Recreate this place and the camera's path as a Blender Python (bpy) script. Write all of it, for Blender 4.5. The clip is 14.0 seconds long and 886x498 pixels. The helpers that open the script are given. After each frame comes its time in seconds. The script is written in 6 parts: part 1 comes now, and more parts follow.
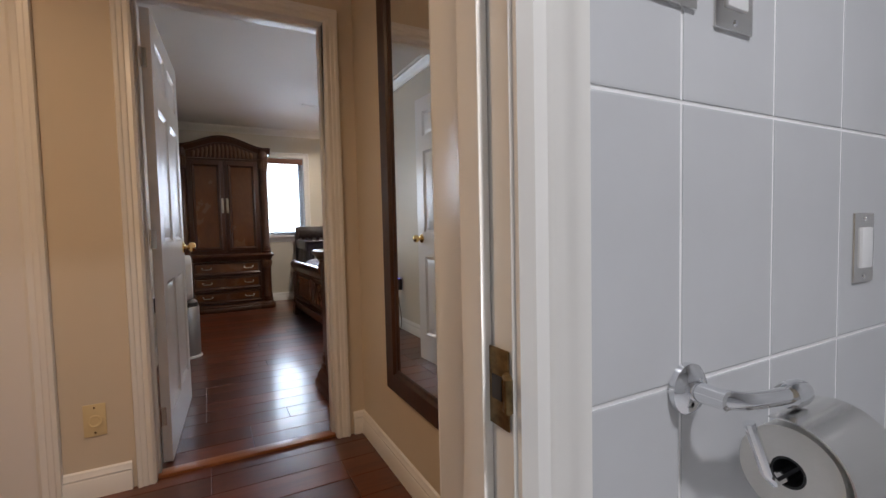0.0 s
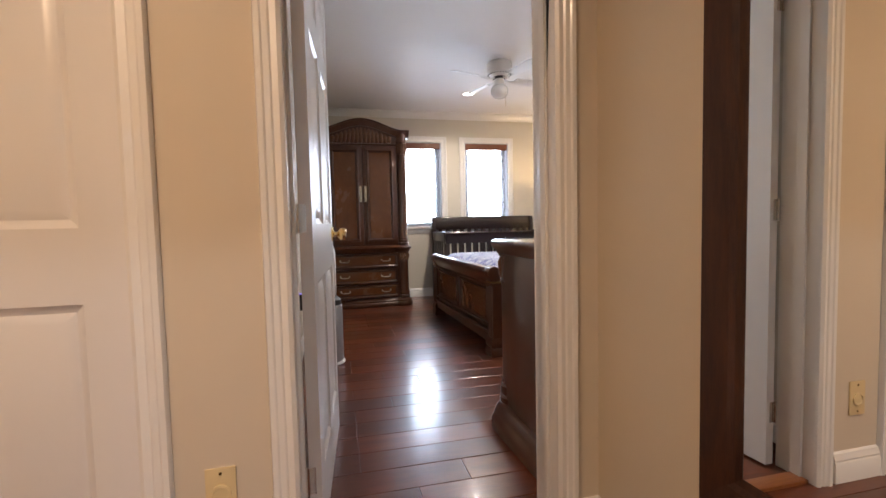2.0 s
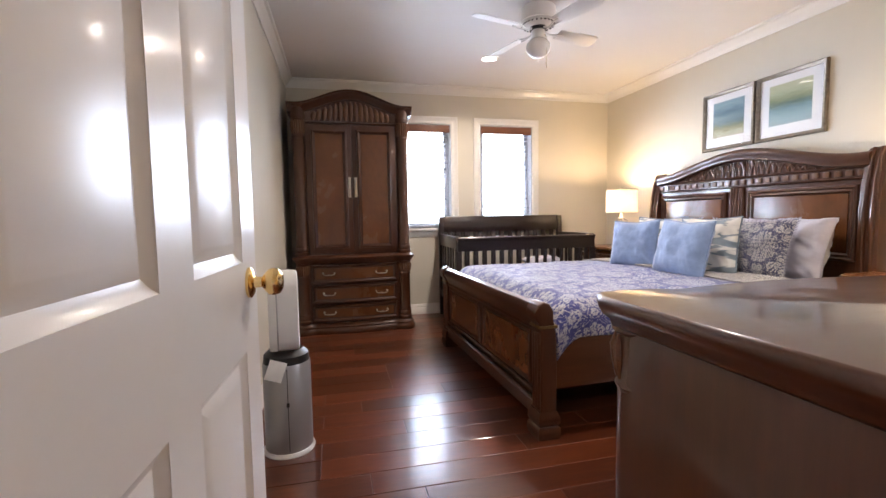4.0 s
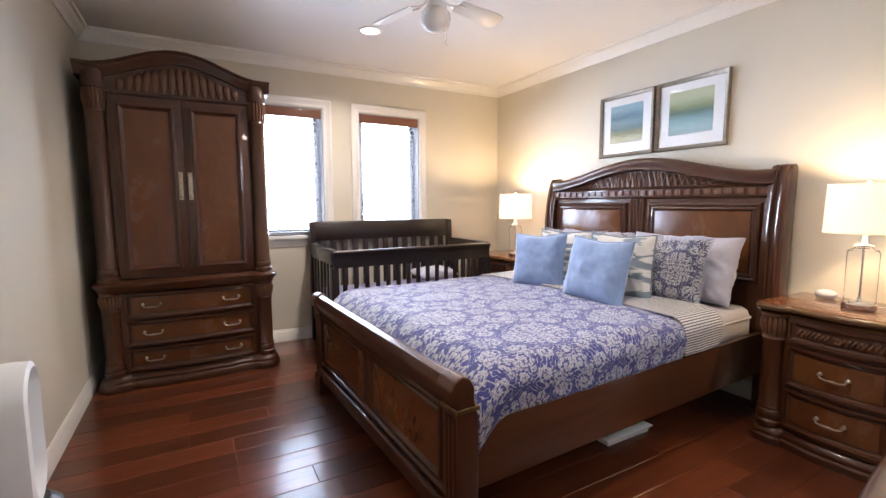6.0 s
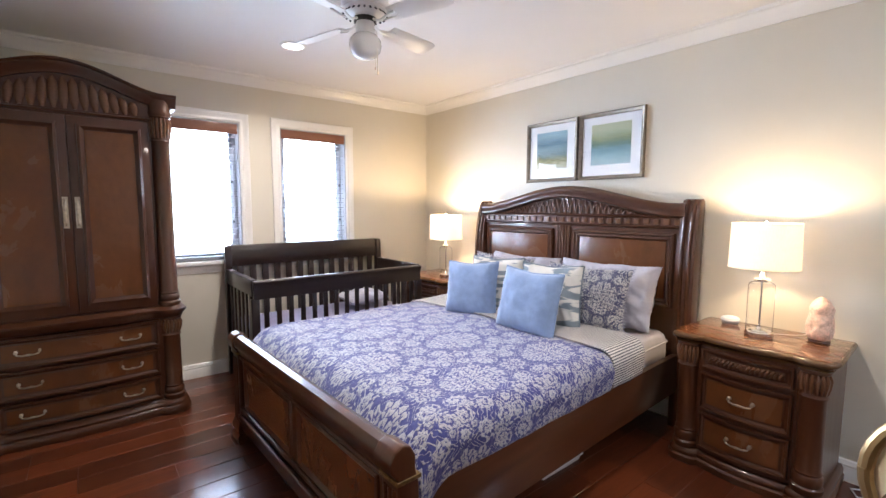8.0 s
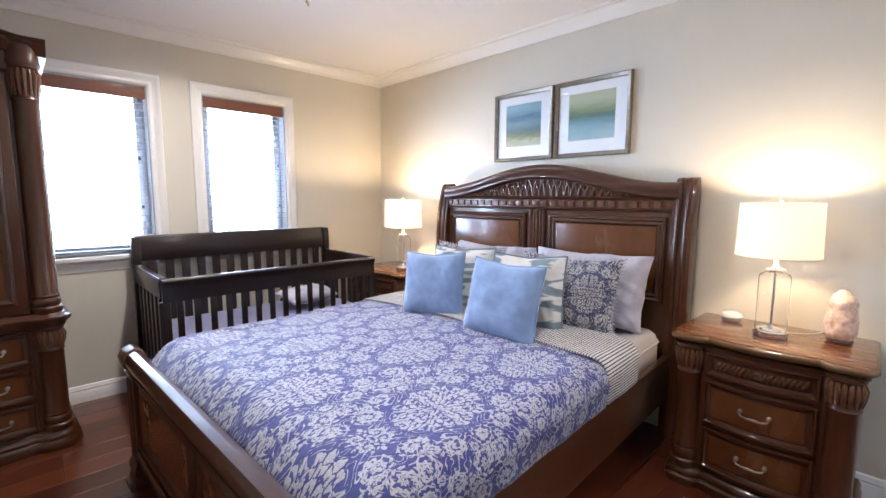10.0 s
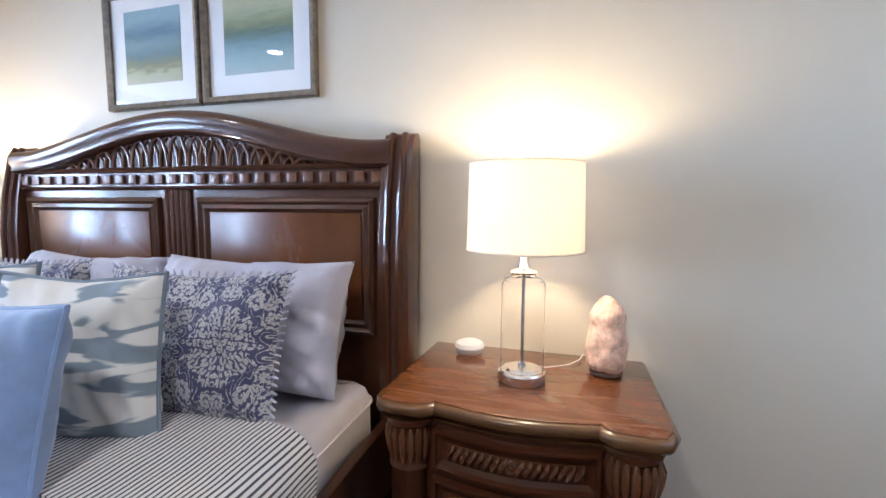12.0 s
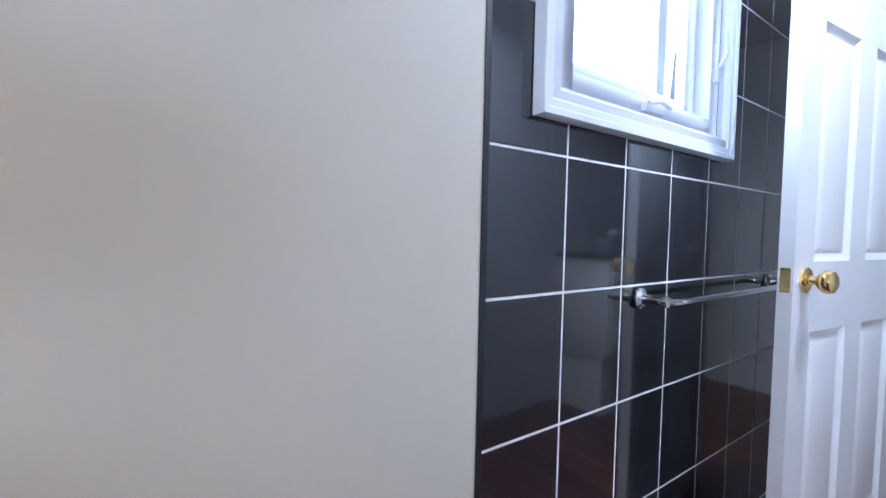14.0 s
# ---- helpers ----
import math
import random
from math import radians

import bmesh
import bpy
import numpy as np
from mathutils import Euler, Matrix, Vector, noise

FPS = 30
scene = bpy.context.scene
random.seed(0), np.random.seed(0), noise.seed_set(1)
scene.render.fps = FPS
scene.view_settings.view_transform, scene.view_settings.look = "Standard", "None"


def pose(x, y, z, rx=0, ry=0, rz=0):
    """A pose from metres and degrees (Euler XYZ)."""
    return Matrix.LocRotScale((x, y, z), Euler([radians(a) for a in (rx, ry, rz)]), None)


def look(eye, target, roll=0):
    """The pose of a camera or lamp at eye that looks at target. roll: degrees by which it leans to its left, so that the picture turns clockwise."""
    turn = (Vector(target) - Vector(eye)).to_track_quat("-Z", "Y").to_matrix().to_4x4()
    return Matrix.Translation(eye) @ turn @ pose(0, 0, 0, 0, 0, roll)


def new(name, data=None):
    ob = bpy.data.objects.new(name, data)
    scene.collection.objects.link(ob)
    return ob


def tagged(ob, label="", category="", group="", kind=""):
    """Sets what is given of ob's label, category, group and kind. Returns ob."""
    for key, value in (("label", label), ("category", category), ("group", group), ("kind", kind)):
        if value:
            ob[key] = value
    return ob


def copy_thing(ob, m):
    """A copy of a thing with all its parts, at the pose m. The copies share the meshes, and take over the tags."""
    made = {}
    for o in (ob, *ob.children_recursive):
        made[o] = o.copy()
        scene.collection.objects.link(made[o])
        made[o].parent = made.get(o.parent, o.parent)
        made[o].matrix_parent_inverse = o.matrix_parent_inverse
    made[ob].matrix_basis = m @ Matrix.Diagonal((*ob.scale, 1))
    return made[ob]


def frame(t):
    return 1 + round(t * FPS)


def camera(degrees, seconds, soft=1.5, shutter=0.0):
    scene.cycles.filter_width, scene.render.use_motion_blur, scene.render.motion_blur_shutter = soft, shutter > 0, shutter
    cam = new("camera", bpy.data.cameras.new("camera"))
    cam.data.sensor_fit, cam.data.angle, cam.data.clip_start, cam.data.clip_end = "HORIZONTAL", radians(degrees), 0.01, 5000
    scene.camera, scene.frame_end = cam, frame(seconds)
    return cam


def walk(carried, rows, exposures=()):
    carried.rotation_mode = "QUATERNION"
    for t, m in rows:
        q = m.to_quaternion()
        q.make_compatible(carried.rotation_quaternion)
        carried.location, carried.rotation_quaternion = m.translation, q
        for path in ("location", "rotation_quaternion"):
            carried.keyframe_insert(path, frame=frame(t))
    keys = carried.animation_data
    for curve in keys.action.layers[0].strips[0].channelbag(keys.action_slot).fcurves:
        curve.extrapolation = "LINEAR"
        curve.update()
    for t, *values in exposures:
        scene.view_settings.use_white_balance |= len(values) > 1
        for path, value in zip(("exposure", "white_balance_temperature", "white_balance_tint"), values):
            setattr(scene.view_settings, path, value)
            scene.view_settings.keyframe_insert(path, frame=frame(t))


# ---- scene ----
cam = camera(89.9, 14.0)
PATH = [
    (0, (0.483, 0.523, 1.009), (1.414, 2.291, 0.906), -1.3),
    (0.5, (0.424, 0.706, 0.998), (1.168, 2.559, 0.899), -1.0),
    (1, (0.362, 0.936, 0.968), (0.968, 2.839, 0.865), -0.9),
    (1.5, (0.336, 1.164, 0.970), (0.864, 3.09, 0.861), -0.8),
    (2, (0.372, 1.443, 0.955), (0.833, 3.386, 0.843), -1.3),
    (2.5, (0.402, 1.697, 0.962), (0.826, 3.648, 0.845), -1.1),
    (4.8, (0.605, 2.918, 1.109), (1.166, 4.83, 0.939), -0.5),
    (5, (0.622, 2.984, 1.122), (1.248, 4.875, 0.947), -0.4),
    (5.5, (0.658, 3.104, 1.152), (1.461, 4.926, 0.959), -0.3),
    (6, (0.713, 3.223, 1.206), (1.685, 4.959, 1.001), -0.2),
    (6.5, (0.746, 3.272, 1.282), (1.845, 4.932, 1.085), -0.1),
    (7, (0.742, 3.295, 1.34), (1.927, 4.894, 1.145), 0.0),
    (7.5, (0.732, 3.303, 1.368), (1.958, 4.872, 1.177), 0.1),
    (10, (1.047, 3.686, 1.308), (2.429, 5.114, 1.077), 0.2),
    (10.5, (1.319, 3.816, 1.261), (2.785, 5.157, 1.029), 0.2),
    (11, (1.588, 3.907, 1.21), (3.181, 5.096, 0.99), 0.5),
    (11.5, (1.901, 3.961, 1.193), (3.657, 4.895, 0.988), 0.5),
    (12, (2.215, 3.908, 1.179), (4.117, 4.495, 0.984), 0.3),
    (12.5, (2.479, 3.812, 1.144), (4.458, 4.074, 1.028), 0.8),
    (13, (2.767, 3.786, 1.137), (4.729, 3.425, 0.994), 1.7),
    (13.2, (2.834, 3.734, 1.133), (4.761, 3.213, 1.008), 1.8),
    (13.5, (2.917, 3.624, 1.121), (4.757, 2.849, 1.02), 1.6),
    (13.8, (2.99, 3.49, 1.092), (4.7, 2.457, 1.0), 1.5),
    (14, (3.03, 3.398, 1.08), (4.646, 2.222, 0.997), 1.2),
]
EXPOSURES = [(0.0, -0.7, 6400, 12), (0.5, -0.62, 7200, 16), (1.0, -0.15, 7000, 16), (1.5, 0.0, 6600, 15), (2.7, 0.0, 6350, 13), (5.0, 0.28, 6600, 17), (5.5, 0.14, 6450, 16), (6.5, 0.2, 6150, 14), (7.5, 0.2, 6030, 13), (10.0, 0.09, 5680, 12), (11.0, 0.0, 5550, 12), (12.0, -0.08, 5400, 11), (12.5, -0.24, 5330, 12), (13.0, -0.4, 5150, 12), (13.5, -0.35, 5150, 12), (14.0, -0.05, 5250, 14)]
walk(cam, [(t, look(eye, target, roll)) for t, eye, target, roll in PATH], EXPOSURES)
# light and colour
DAY = (0.71, 0.84, 1.0)
WARM = (1.0, 0.72, 0.40)
POT = (1.0, 0.88, 0.74)
HALL = (1.0, 0.70, 0.44)
world = bpy.data.worlds.new("world")
scene.world = world
world.use_nodes = True
sky = world.node_tree.nodes.new("ShaderNodeTexSky")
sky.sky_type, sky.sun_disc, sky.sun_elevation, sky.sun_rotation = "NISHITA", False, radians(48), radians(150)
world.node_tree.nodes["Background"].inputs[1].default_value = 0.12
world.node_tree.links.new(sky.outputs[0], world.node_tree.nodes["Background"].inputs[0])
sun_data = bpy.data.lights.new("sun", "SUN")
sun_data.energy, sun_data.angle, sun_data.color = 2.0, radians(0.5), (1, 0.95, 0.88)
new("sun", sun_data).matrix_world = look((0, -30, 30), (0, 0, 0))


def area(name, m, sx, sy, watts, color, shape="RECTANGLE", spread=180):
    d = bpy.data.lights.new(name, "AREA")
    d.shape, d.size, d.size_y, d.energy, d.color, d.spread = shape, sx, sy, watts, color, radians(spread)
    ob = new(name, d)
    ob.matrix_world = m
    return ob


def point(name, at, watts, color, radius=0.03):
    d = bpy.data.lights.new(name, "POINT")
    d.energy, d.color, d.shadow_soft_size = watts, color, radius
    ob = new(name, d)
    ob.location = at
    return ob


# daylight in the openings
for wx in (1.44, 2.38):
    area("window_daylight", look((wx, 7.44, 1.48), (wx, 0, 1.48)), 0.92, 1.50, 140, DAY)
area("bath_window_daylight", look((3.86, 2.38, 1.80), (0, 2.38, 1.80)), 0.95, 1.1, 42, DAY)
# recessed lamps: two in the bedroom, then four added unseen to brighten hall and baths
POTS = [(1.87, 6.33, 20), (1.88, 4.41, 16), (2.95, 2.0, 20), (-0.35, 1.30, 21), (0.9, 0.04, 28), (0.1, -0.9, 9)]
for px, py, watts in POTS:
    area("pot_lamp", look((px, py, 2.408), (px, py, 0)), 0.11, 0.11, watts, HALL if (px < 1 and py > 1) else POT if py > 3 else (0.97, 0.97, 1.0) if px < 2 else (0.90, 0.95, 1.0), "DISK", 150)
# bulbs in the bedside lamps
BULBS = [(3.388, 4.046, 18.0), (3.346, 6.53, 29.0)]
for bx, by, watts in BULBS:
    point("lamp_bulb", (bx, by, 1.243), watts, WARM, 0.03)


# ---- materials ----
def nodes_of(name):
    m = bpy.data.materials.new(name)
    m.use_nodes = True
    return m, m.node_tree, m.node_tree.nodes["Principled BSDF"]


def node(tree, kind, **values):
    n = tree.nodes.new(kind)
    for key, value in values.items():
        n.inputs[key.replace("_", " ")].default_value = value
    return n


def ramp_between(tree, fac, c1, c2, lo=0.35, hi=0.65):
    r = tree.nodes.new("ShaderNodeValToRGB")
    r.color_ramp.elements[0].position, r.color_ramp.elements[1].position = lo, hi
    r.color_ramp.elements[0].color, r.color_ramp.elements[1].color = (*c1, 1), (*c2, 1)
    tree.links.new(fac, r.inputs[0])
    return r.outputs[0]


def mapped(tree, scale=(1, 1, 1), turn=(0, 0, 0)):
    c = tree.nodes.new("ShaderNodeTexCoord")
    m = tree.nodes.new("ShaderNodeMapping")
    m.inputs["Scale"].default_value = scale
    m.inputs["Rotation"].default_value = turn
    tree.links.new(c.outputs["Object"], m.inputs[0])
    return m.outputs[0]


def bumped(tree, bsdf, height, strength, distance=0.002):
    b = tree.nodes.new("ShaderNodeBump")
    b.inputs["Strength"].default_value, b.inputs["Distance"].default_value = strength, distance
    tree.links.new(height, b.inputs["Height"])
    tree.links.new(b.outputs[0], bsdf.inputs["Normal"])


def plain(name, c, rough=0.5, metal=0.0, vary=0.06, scale=3.0, bump=0.0, bump_scale=150.0, coat=0.0, spec=0.5):
    """A surface of one colour with soft stains and a fine grain."""
    m, t, b = nodes_of(name)
    v = mapped(t)
    big = node(t, "ShaderNodeTexNoise", Scale=scale, Detail=5.0, Roughness=0.6)
    t.links.new(v, big.inputs[0])
    lo = tuple(x * (1 - vary) for x in c)
    hi = tuple(min(1, x * (1 + vary)) for x in c)
    t.links.new(ramp_between(t, big.outputs[0], lo, hi, 0.3, 0.7), b.inputs["Base Color"])
    b.inputs["Roughness"].default_value, b.inputs["Metallic"].default_value = rough, metal
    b.inputs["Coat Weight"].default_value = coat
    b.inputs["Coat Roughness"].default_value = 0.12
    b.inputs["Specular IOR Level"].default_value = spec
    if bump:
        fine = node(t, "ShaderNodeTexNoise", Scale=bump_scale, Detail=3.0)
        t.links.new(v, fine.inputs[0])
        bumped(t, b, fine.outputs[0], bump)
    return m


def wood(name, dark, light, stretch=(14, 14, 1.1), rough=0.3, coat=0.5, by_piece=0.0, burl=0.0, coat_rough=0.1, bump=0.12, fine_share=0.3):
    """Varnished wood, the grain along the axis with the smallest stretch."""
    m, t, b = nodes_of(name)
    v = mapped(t, stretch)
    if by_piece:
        info = t.nodes.new("ShaderNodeObjectInfo")
        shift = t.nodes.new("ShaderNodeVectorMath")
        shift.operation = "SCALE"
        shift.inputs[0].default_value = (37, 53, 71)
        t.links.new(info.outputs["Random"], shift.inputs["Scale"])
        add = t.nodes.new("ShaderNodeVectorMath")
        t.links.new(v, add.inputs[0])
        t.links.new(shift.outputs[0], add.inputs[1])
        v = add.outputs[0]
    grain = node(t, "ShaderNodeTexNoise", Scale=3.0, Detail=8.0, Roughness=0.65, Distortion=0.6 + burl)
    t.links.new(v, grain.inputs[0])
    fine = node(t, "ShaderNodeTexNoise", Scale=22.0, Detail=4.0, Roughness=0.7)
    t.links.new(v, fine.inputs[0])
    mix = node(t, "ShaderNodeMix")
    mix.inputs[0].default_value = fine_share
    t.links.new(grain.outputs[0], mix.inputs[2])
    t.links.new(fine.outputs[0], mix.inputs[3])
    color = ramp_between(t, mix.outputs[0], dark, light, 0.34, 0.66)
    if by_piece:
        hsv = t.nodes.new("ShaderNodeHueSaturation")
        rng = t.nodes.new("ShaderNodeMapRange")
        rng.inputs[3].default_value, rng.inputs[4].default_value = 1 - by_piece, 1 + by_piece
        t.links.new(info.outputs["Random"], rng.inputs[0])
        t.links.new(rng.outputs[0], hsv.inputs["Value"])
        t.links.new(color, hsv.inputs["Color"])
        color = hsv.outputs[0]
    t.links.new(color, b.inputs["Base Color"])
    rr = t.nodes.new("ShaderNodeMapRange")
    rr.inputs[3].default_value, rr.inputs[4].default_value = rough * 0.8, rough * 1.25
    t.links.new(grain.outputs[0], rr.inputs[0])
    t.links.new(rr.outputs[0], b.inputs["Roughness"])
    b.inputs["Coat Weight"].default_value, b.inputs["Coat Roughness"].default_value = coat * 0.75, coat_rough
    b.inputs["Specular IOR Level"].default_value = 0.3
    bumped(t, b, mix.outputs[0], bump, 0.001)
    return m


SCROLLS = ((0.205, 0.0, 0.034, 1, 0.2), (0.188, 0.098, 0.040, -1, 0.5), (0.118, 0.172, 0.046, 1, 0.1), (0.025, 0.198, 0.034, -1, 0.7), (0.205, 0.196, 0.044, -1, 0.4), (0.222, 0.052, 0.020, 1, 0.0), (0.165, 0.145, 0.024, 1, 0.3))


def damask(name, ground, figure, cell=(0.21, 0.30), drop=True, seed=0.0):
    """Mirrored scrolls and medallions woven in two colours; the cloth lies in x and y of its object, or stands in x and z."""
    m, t, b = nodes_of(name)
    uv = t.nodes.new("ShaderNodeUVMap")
    sep = t.nodes.new("ShaderNodeSeparateXYZ")
    t.links.new(uv.outputs[0], sep.inputs[0])

    def math_node(op, a, c=None, d=None):
        n = t.nodes.new("ShaderNodeMath")
        n.operation = op
        for i, val in enumerate((a, c, d)):
            if val is None:
                continue
            if isinstance(val, (int, float)):
                n.inputs[i].default_value = val
            else:
                t.links.new(val, n.inputs[i])
        return n.outputs[0]

    # repeat, mirrored about each column's middle; every other column drops by half
    c0, c1 = cell
    k = c0 / 0.235
    vy = sep.outputs[1]
    if drop:
        col = math_node("FLOOR", math_node("DIVIDE", sep.outputs[0], c0 * 2))
        vy = math_node("ADD", vy, math_node("MULTIPLY", math_node("MODULO", math_node("ABSOLUTE", col), 2.0), c1))
    uu = math_node("SUBTRACT", c0, math_node("PINGPONG", sep.outputs[0], c0))
    w = math_node("SUBTRACT", math_node("MODULO", math_node("ADD", vy, 40 * c1), c1 * 2), c1)
    w = math_node("MULTIPLY", w, 0.225 * k / c1)
    comb = t.nodes.new("ShaderNodeCombineXYZ")
    t.links.new(uu, comb.inputs[0])
    t.links.new(w, comb.inputs[1])
    comb.inputs[2].default_value = seed
    warp = node(t, "ShaderNodeTexNoise", Scale=22.0 / k, Detail=2.0)
    t.links.new(comb.outputs[0], warp.inputs[0])
    split = t.nodes.new("ShaderNodeSeparateColor")
    t.links.new(warp.outputs[1], split.inputs[0])
    ux = math_node("ADD", uu, math_node("MULTIPLY", math_node("SUBTRACT", split.outputs[0], 0.5), 0.035 * k))
    wy = math_node("ADD", w, math_node("MULTIPLY", math_node("SUBTRACT", split.outputs[1], 0.5), 0.035 * k))
    wa = math_node("ABSOLUTE", wy)
    # flower: rows of overlapping leaves with veins, and a lobed rim
    crimp = node(t, "ShaderNodeTexNoise", Scale=46.0 / k, Detail=1.5)
    t.links.new(comb.outputs[0], crimp.inputs[0])
    r = math_node("SQRT", math_node("ADD", math_node("MULTIPLY", ux, ux), math_node("MULTIPLY", wy, wy)))
    r = math_node("ADD", r, math_node("MULTIPLY", math_node("SUBTRACT", crimp.outputs[0], 0.5), 0.050 * k))
    ang = math_node("ADD", math_node("ARCTAN2", wy, ux), 6.2832)
    step = 0.0245 * k
    row = math_node("FLOOR", math_node("DIVIDE", r, step))
    pr = math_node("FRACT", math_node("DIVIDE", r, step))
    turns = math_node("MULTIPLY", ang, math_node("MULTIPLY", math_node("ADD", row, 1.0), 0.56))
    pq = math_node("FRACT", math_node("ADD", turns, math_node("MULTIPLY", row, 0.5)))
    dq = math_node("MULTIPLY", math_node("ABSOLUTE", math_node("SUBTRACT", pq, 0.5)), 2.0)
    petal = math_node("SUBTRACT", math_node("SUBTRACT", 0.78, math_node("POWER", dq, 2.6)), math_node("POWER", pr, 3.4))
    petal = math_node("MINIMUM", petal, math_node("ADD", math_node("SUBTRACT", math_node("MULTIPLY", dq, 3.4), 0.75), math_node("MULTIPLY", pr, 1.5)))
    rim_lobe = math_node("MULTIPLY", math_node("COSINE", math_node("MULTIPLY", ang, 10.0)), 0.008 * k)
    bloom = math_node("MULTIPLY", math_node("SUBTRACT", math_node("ADD", 0.148 * k, rim_lobe), math_node("ADD", r, math_node("MULTIPLY", dq, step * 0.6))), 60.0 / k)
    fig = math_node("MINIMUM", petal, bloom)
    # leafy scrolls curling round the flower and in the corners
    for cx, cy, size, hand, phase in SCROLLS:
        dx = math_node("SUBTRACT", ux, cx * k)
        dy = math_node("SUBTRACT", wa, cy * k)
        rho = math_node("SQRT", math_node("ADD", math_node("MULTIPLY", dx, dx), math_node("MULTIPLY", dy, dy)))
        th = math_node("MULTIPLY", math_node("ARCTAN2", dy, dx), hand)
        turn = math_node("ADD", math_node("SUBTRACT", math_node("DIVIDE", rho, size * k * 0.62), math_node("DIVIDE", th, 6.2832)), phase + 4)
        off = math_node("MULTIPLY", math_node("ABSOLUTE", math_node("SUBTRACT", math_node("FRACT", turn), 0.5)), 2.0)
        lobes = math_node("SINE", math_node("ADD", math_node("MULTIPLY", th, 9.0), math_node("MULTIPLY", off, 3.0)))
        stroke = math_node("SUBTRACT", math_node("ADD", 0.74, math_node("MULTIPLY", lobes, 0.22)), off)
        vein = math_node("SUBTRACT", math_node("MULTIPLY", off, 3.5), math_node("ADD", 0.25, math_node("MULTIPLY", lobes, 0.35)))
        rim = math_node("MULTIPLY", math_node("SUBTRACT", size * k, math_node("SUBTRACT", rho, math_node("MULTIPLY", lobes, 0.10 * size * k))), 60.0 / k)
        fig = math_node("MAXIMUM", fig, math_node("MINIMUM", math_node("MINIMUM", stroke, math_node("ADD", vein, 0.3)), rim))
    # curling tendrils that fill the ground between the flowers
    fold = t.nodes.new("ShaderNodeCombineXYZ")
    t.links.new(uu, fold.inputs[0])
    t.links.new(math_node("ABSOLUTE", w), fold.inputs[1])
    fold.inputs[2].default_value = seed + 5.0
    curl = node(t, "ShaderNodeTexNoise", Scale=9.5 / k, Detail=0.6, Distortion=1.7)
    t.links.new(fold.outputs[0], curl.inputs[0])
    leafy = node(t, "ShaderNodeTexNoise", Scale=52.0 / k, Detail=1.0)
    t.links.new(fold.outputs[0], leafy.inputs[0])
    band = math_node("ABSOLUTE", math_node("SUBTRACT", math_node("FRACT", math_node("MULTIPLY", curl.outputs[0], 7.5)), 0.5))
    tendril = math_node("SUBTRACT", math_node("ADD", -0.085, math_node("MULTIPLY", leafy.outputs[0], 0.38)), band)
    outside = math_node("MULTIPLY", math_node("SUBTRACT", r, 0.140 * k), 50.0 / k)
    fig = math_node("MAXIMUM", fig, math_node("MINIMUM", math_node("MULTIPLY", tendril, 3.5), outside))
    edge = math_node("SMOOTH_MAX", math_node("MINIMUM", math_node("MULTIPLY", math_node("SUBTRACT", fig, 0.05), 6.0), 1.0), 0.0, 0.1)
    fib = node(t, "ShaderNodeTexNoise", Scale=120.0, Detail=3.0)
    t.links.new(uv.outputs[0], fib.inputs[0])
    lines = node(t, "ShaderNodeTexNoise", Scale=30.0 / k, Detail=1.0, Distortion=1.0)
    t.links.new(comb.outputs[0], lines.inputs[0])
    etch = math_node("ABSOLUTE", math_node("SUBTRACT", math_node("FRACT", math_node("MULTIPLY", lines.outputs[0], 14.0)), 0.5))
    etch = math_node("MINIMUM", math_node("ADD", 0.45, math_node("MULTIPLY", etch, 3.2)), 1.0)
    worn = math_node("MULTIPLY", math_node("MULTIPLY", edge, etch), math_node("ADD", 0.62, math_node("MULTIPLY", fib.outputs[0], 0.6)))
    t.links.new(ramp_between(t, worn, ground, figure, 0.15, 0.85), b.inputs["Base Color"])
    b.inputs["Roughness"].default_value = 0.75
    b.inputs["Sheen Weight"].default_value = 0.25
    quilt = node(t, "ShaderNodeTexNoise", Scale=38.0, Detail=2.0)
    t.links.new(uv.outputs[0], quilt.inputs[0])
    h = math_node("ADD", math_node("MULTIPLY", edge, 0.4), quilt.outputs[0])
    bumped(t, b, h, 0.8, 0.008)
    return m


def cloth(name, c, vary=0.08, weave=420.0, bump=0.25, sheen=0.3, rough=0.85):
    m, t, b = nodes_of(name)
    v = mapped(t)
    n = node(t, "ShaderNodeTexNoise", Scale=9.0, Detail=6.0, Roughness=0.65)
    t.links.new(v, n.inputs[0])
    t.links.new(ramp_between(t, n.outputs[0], tuple(x * (1 - vary) for x in c), tuple(min(1, x * (1 + vary)) for x in c)), b.inputs["Base Color"])
    w = node(t, "ShaderNodeTexNoise", Scale=weave, Detail=2.0)
    t.links.new(v, w.inputs[0])
    bumped(t, b, w.outputs[0], bump, 0.001)
    b.inputs["Roughness"].default_value, b.inputs["Sheen Weight"].default_value = rough, sheen
    return m


def striped(name, c1, c2, pitch, axis=1, wavy=0.0, lo=0.62, hi=0.70):
    """Woven stripes along UV."""
    m, t, b = nodes_of(name)
    uv = t.nodes.new("ShaderNodeUVMap")
    w = node(t, "ShaderNodeTexWave", Scale=0.314 / pitch, Distortion=wavy, Detail=2.0)
    w.inputs["Detail Scale"].default_value = 0.6
    w.bands_direction = "Y" if axis else "X"
    t.links.new(uv.outputs[0], w.inputs[0])
    t.links.new(ramp_between(t, w.outputs[1], c1, c2, lo, hi), b.inputs["Base Color"])
    b.inputs["Roughness"].default_value = 0.85
    return m


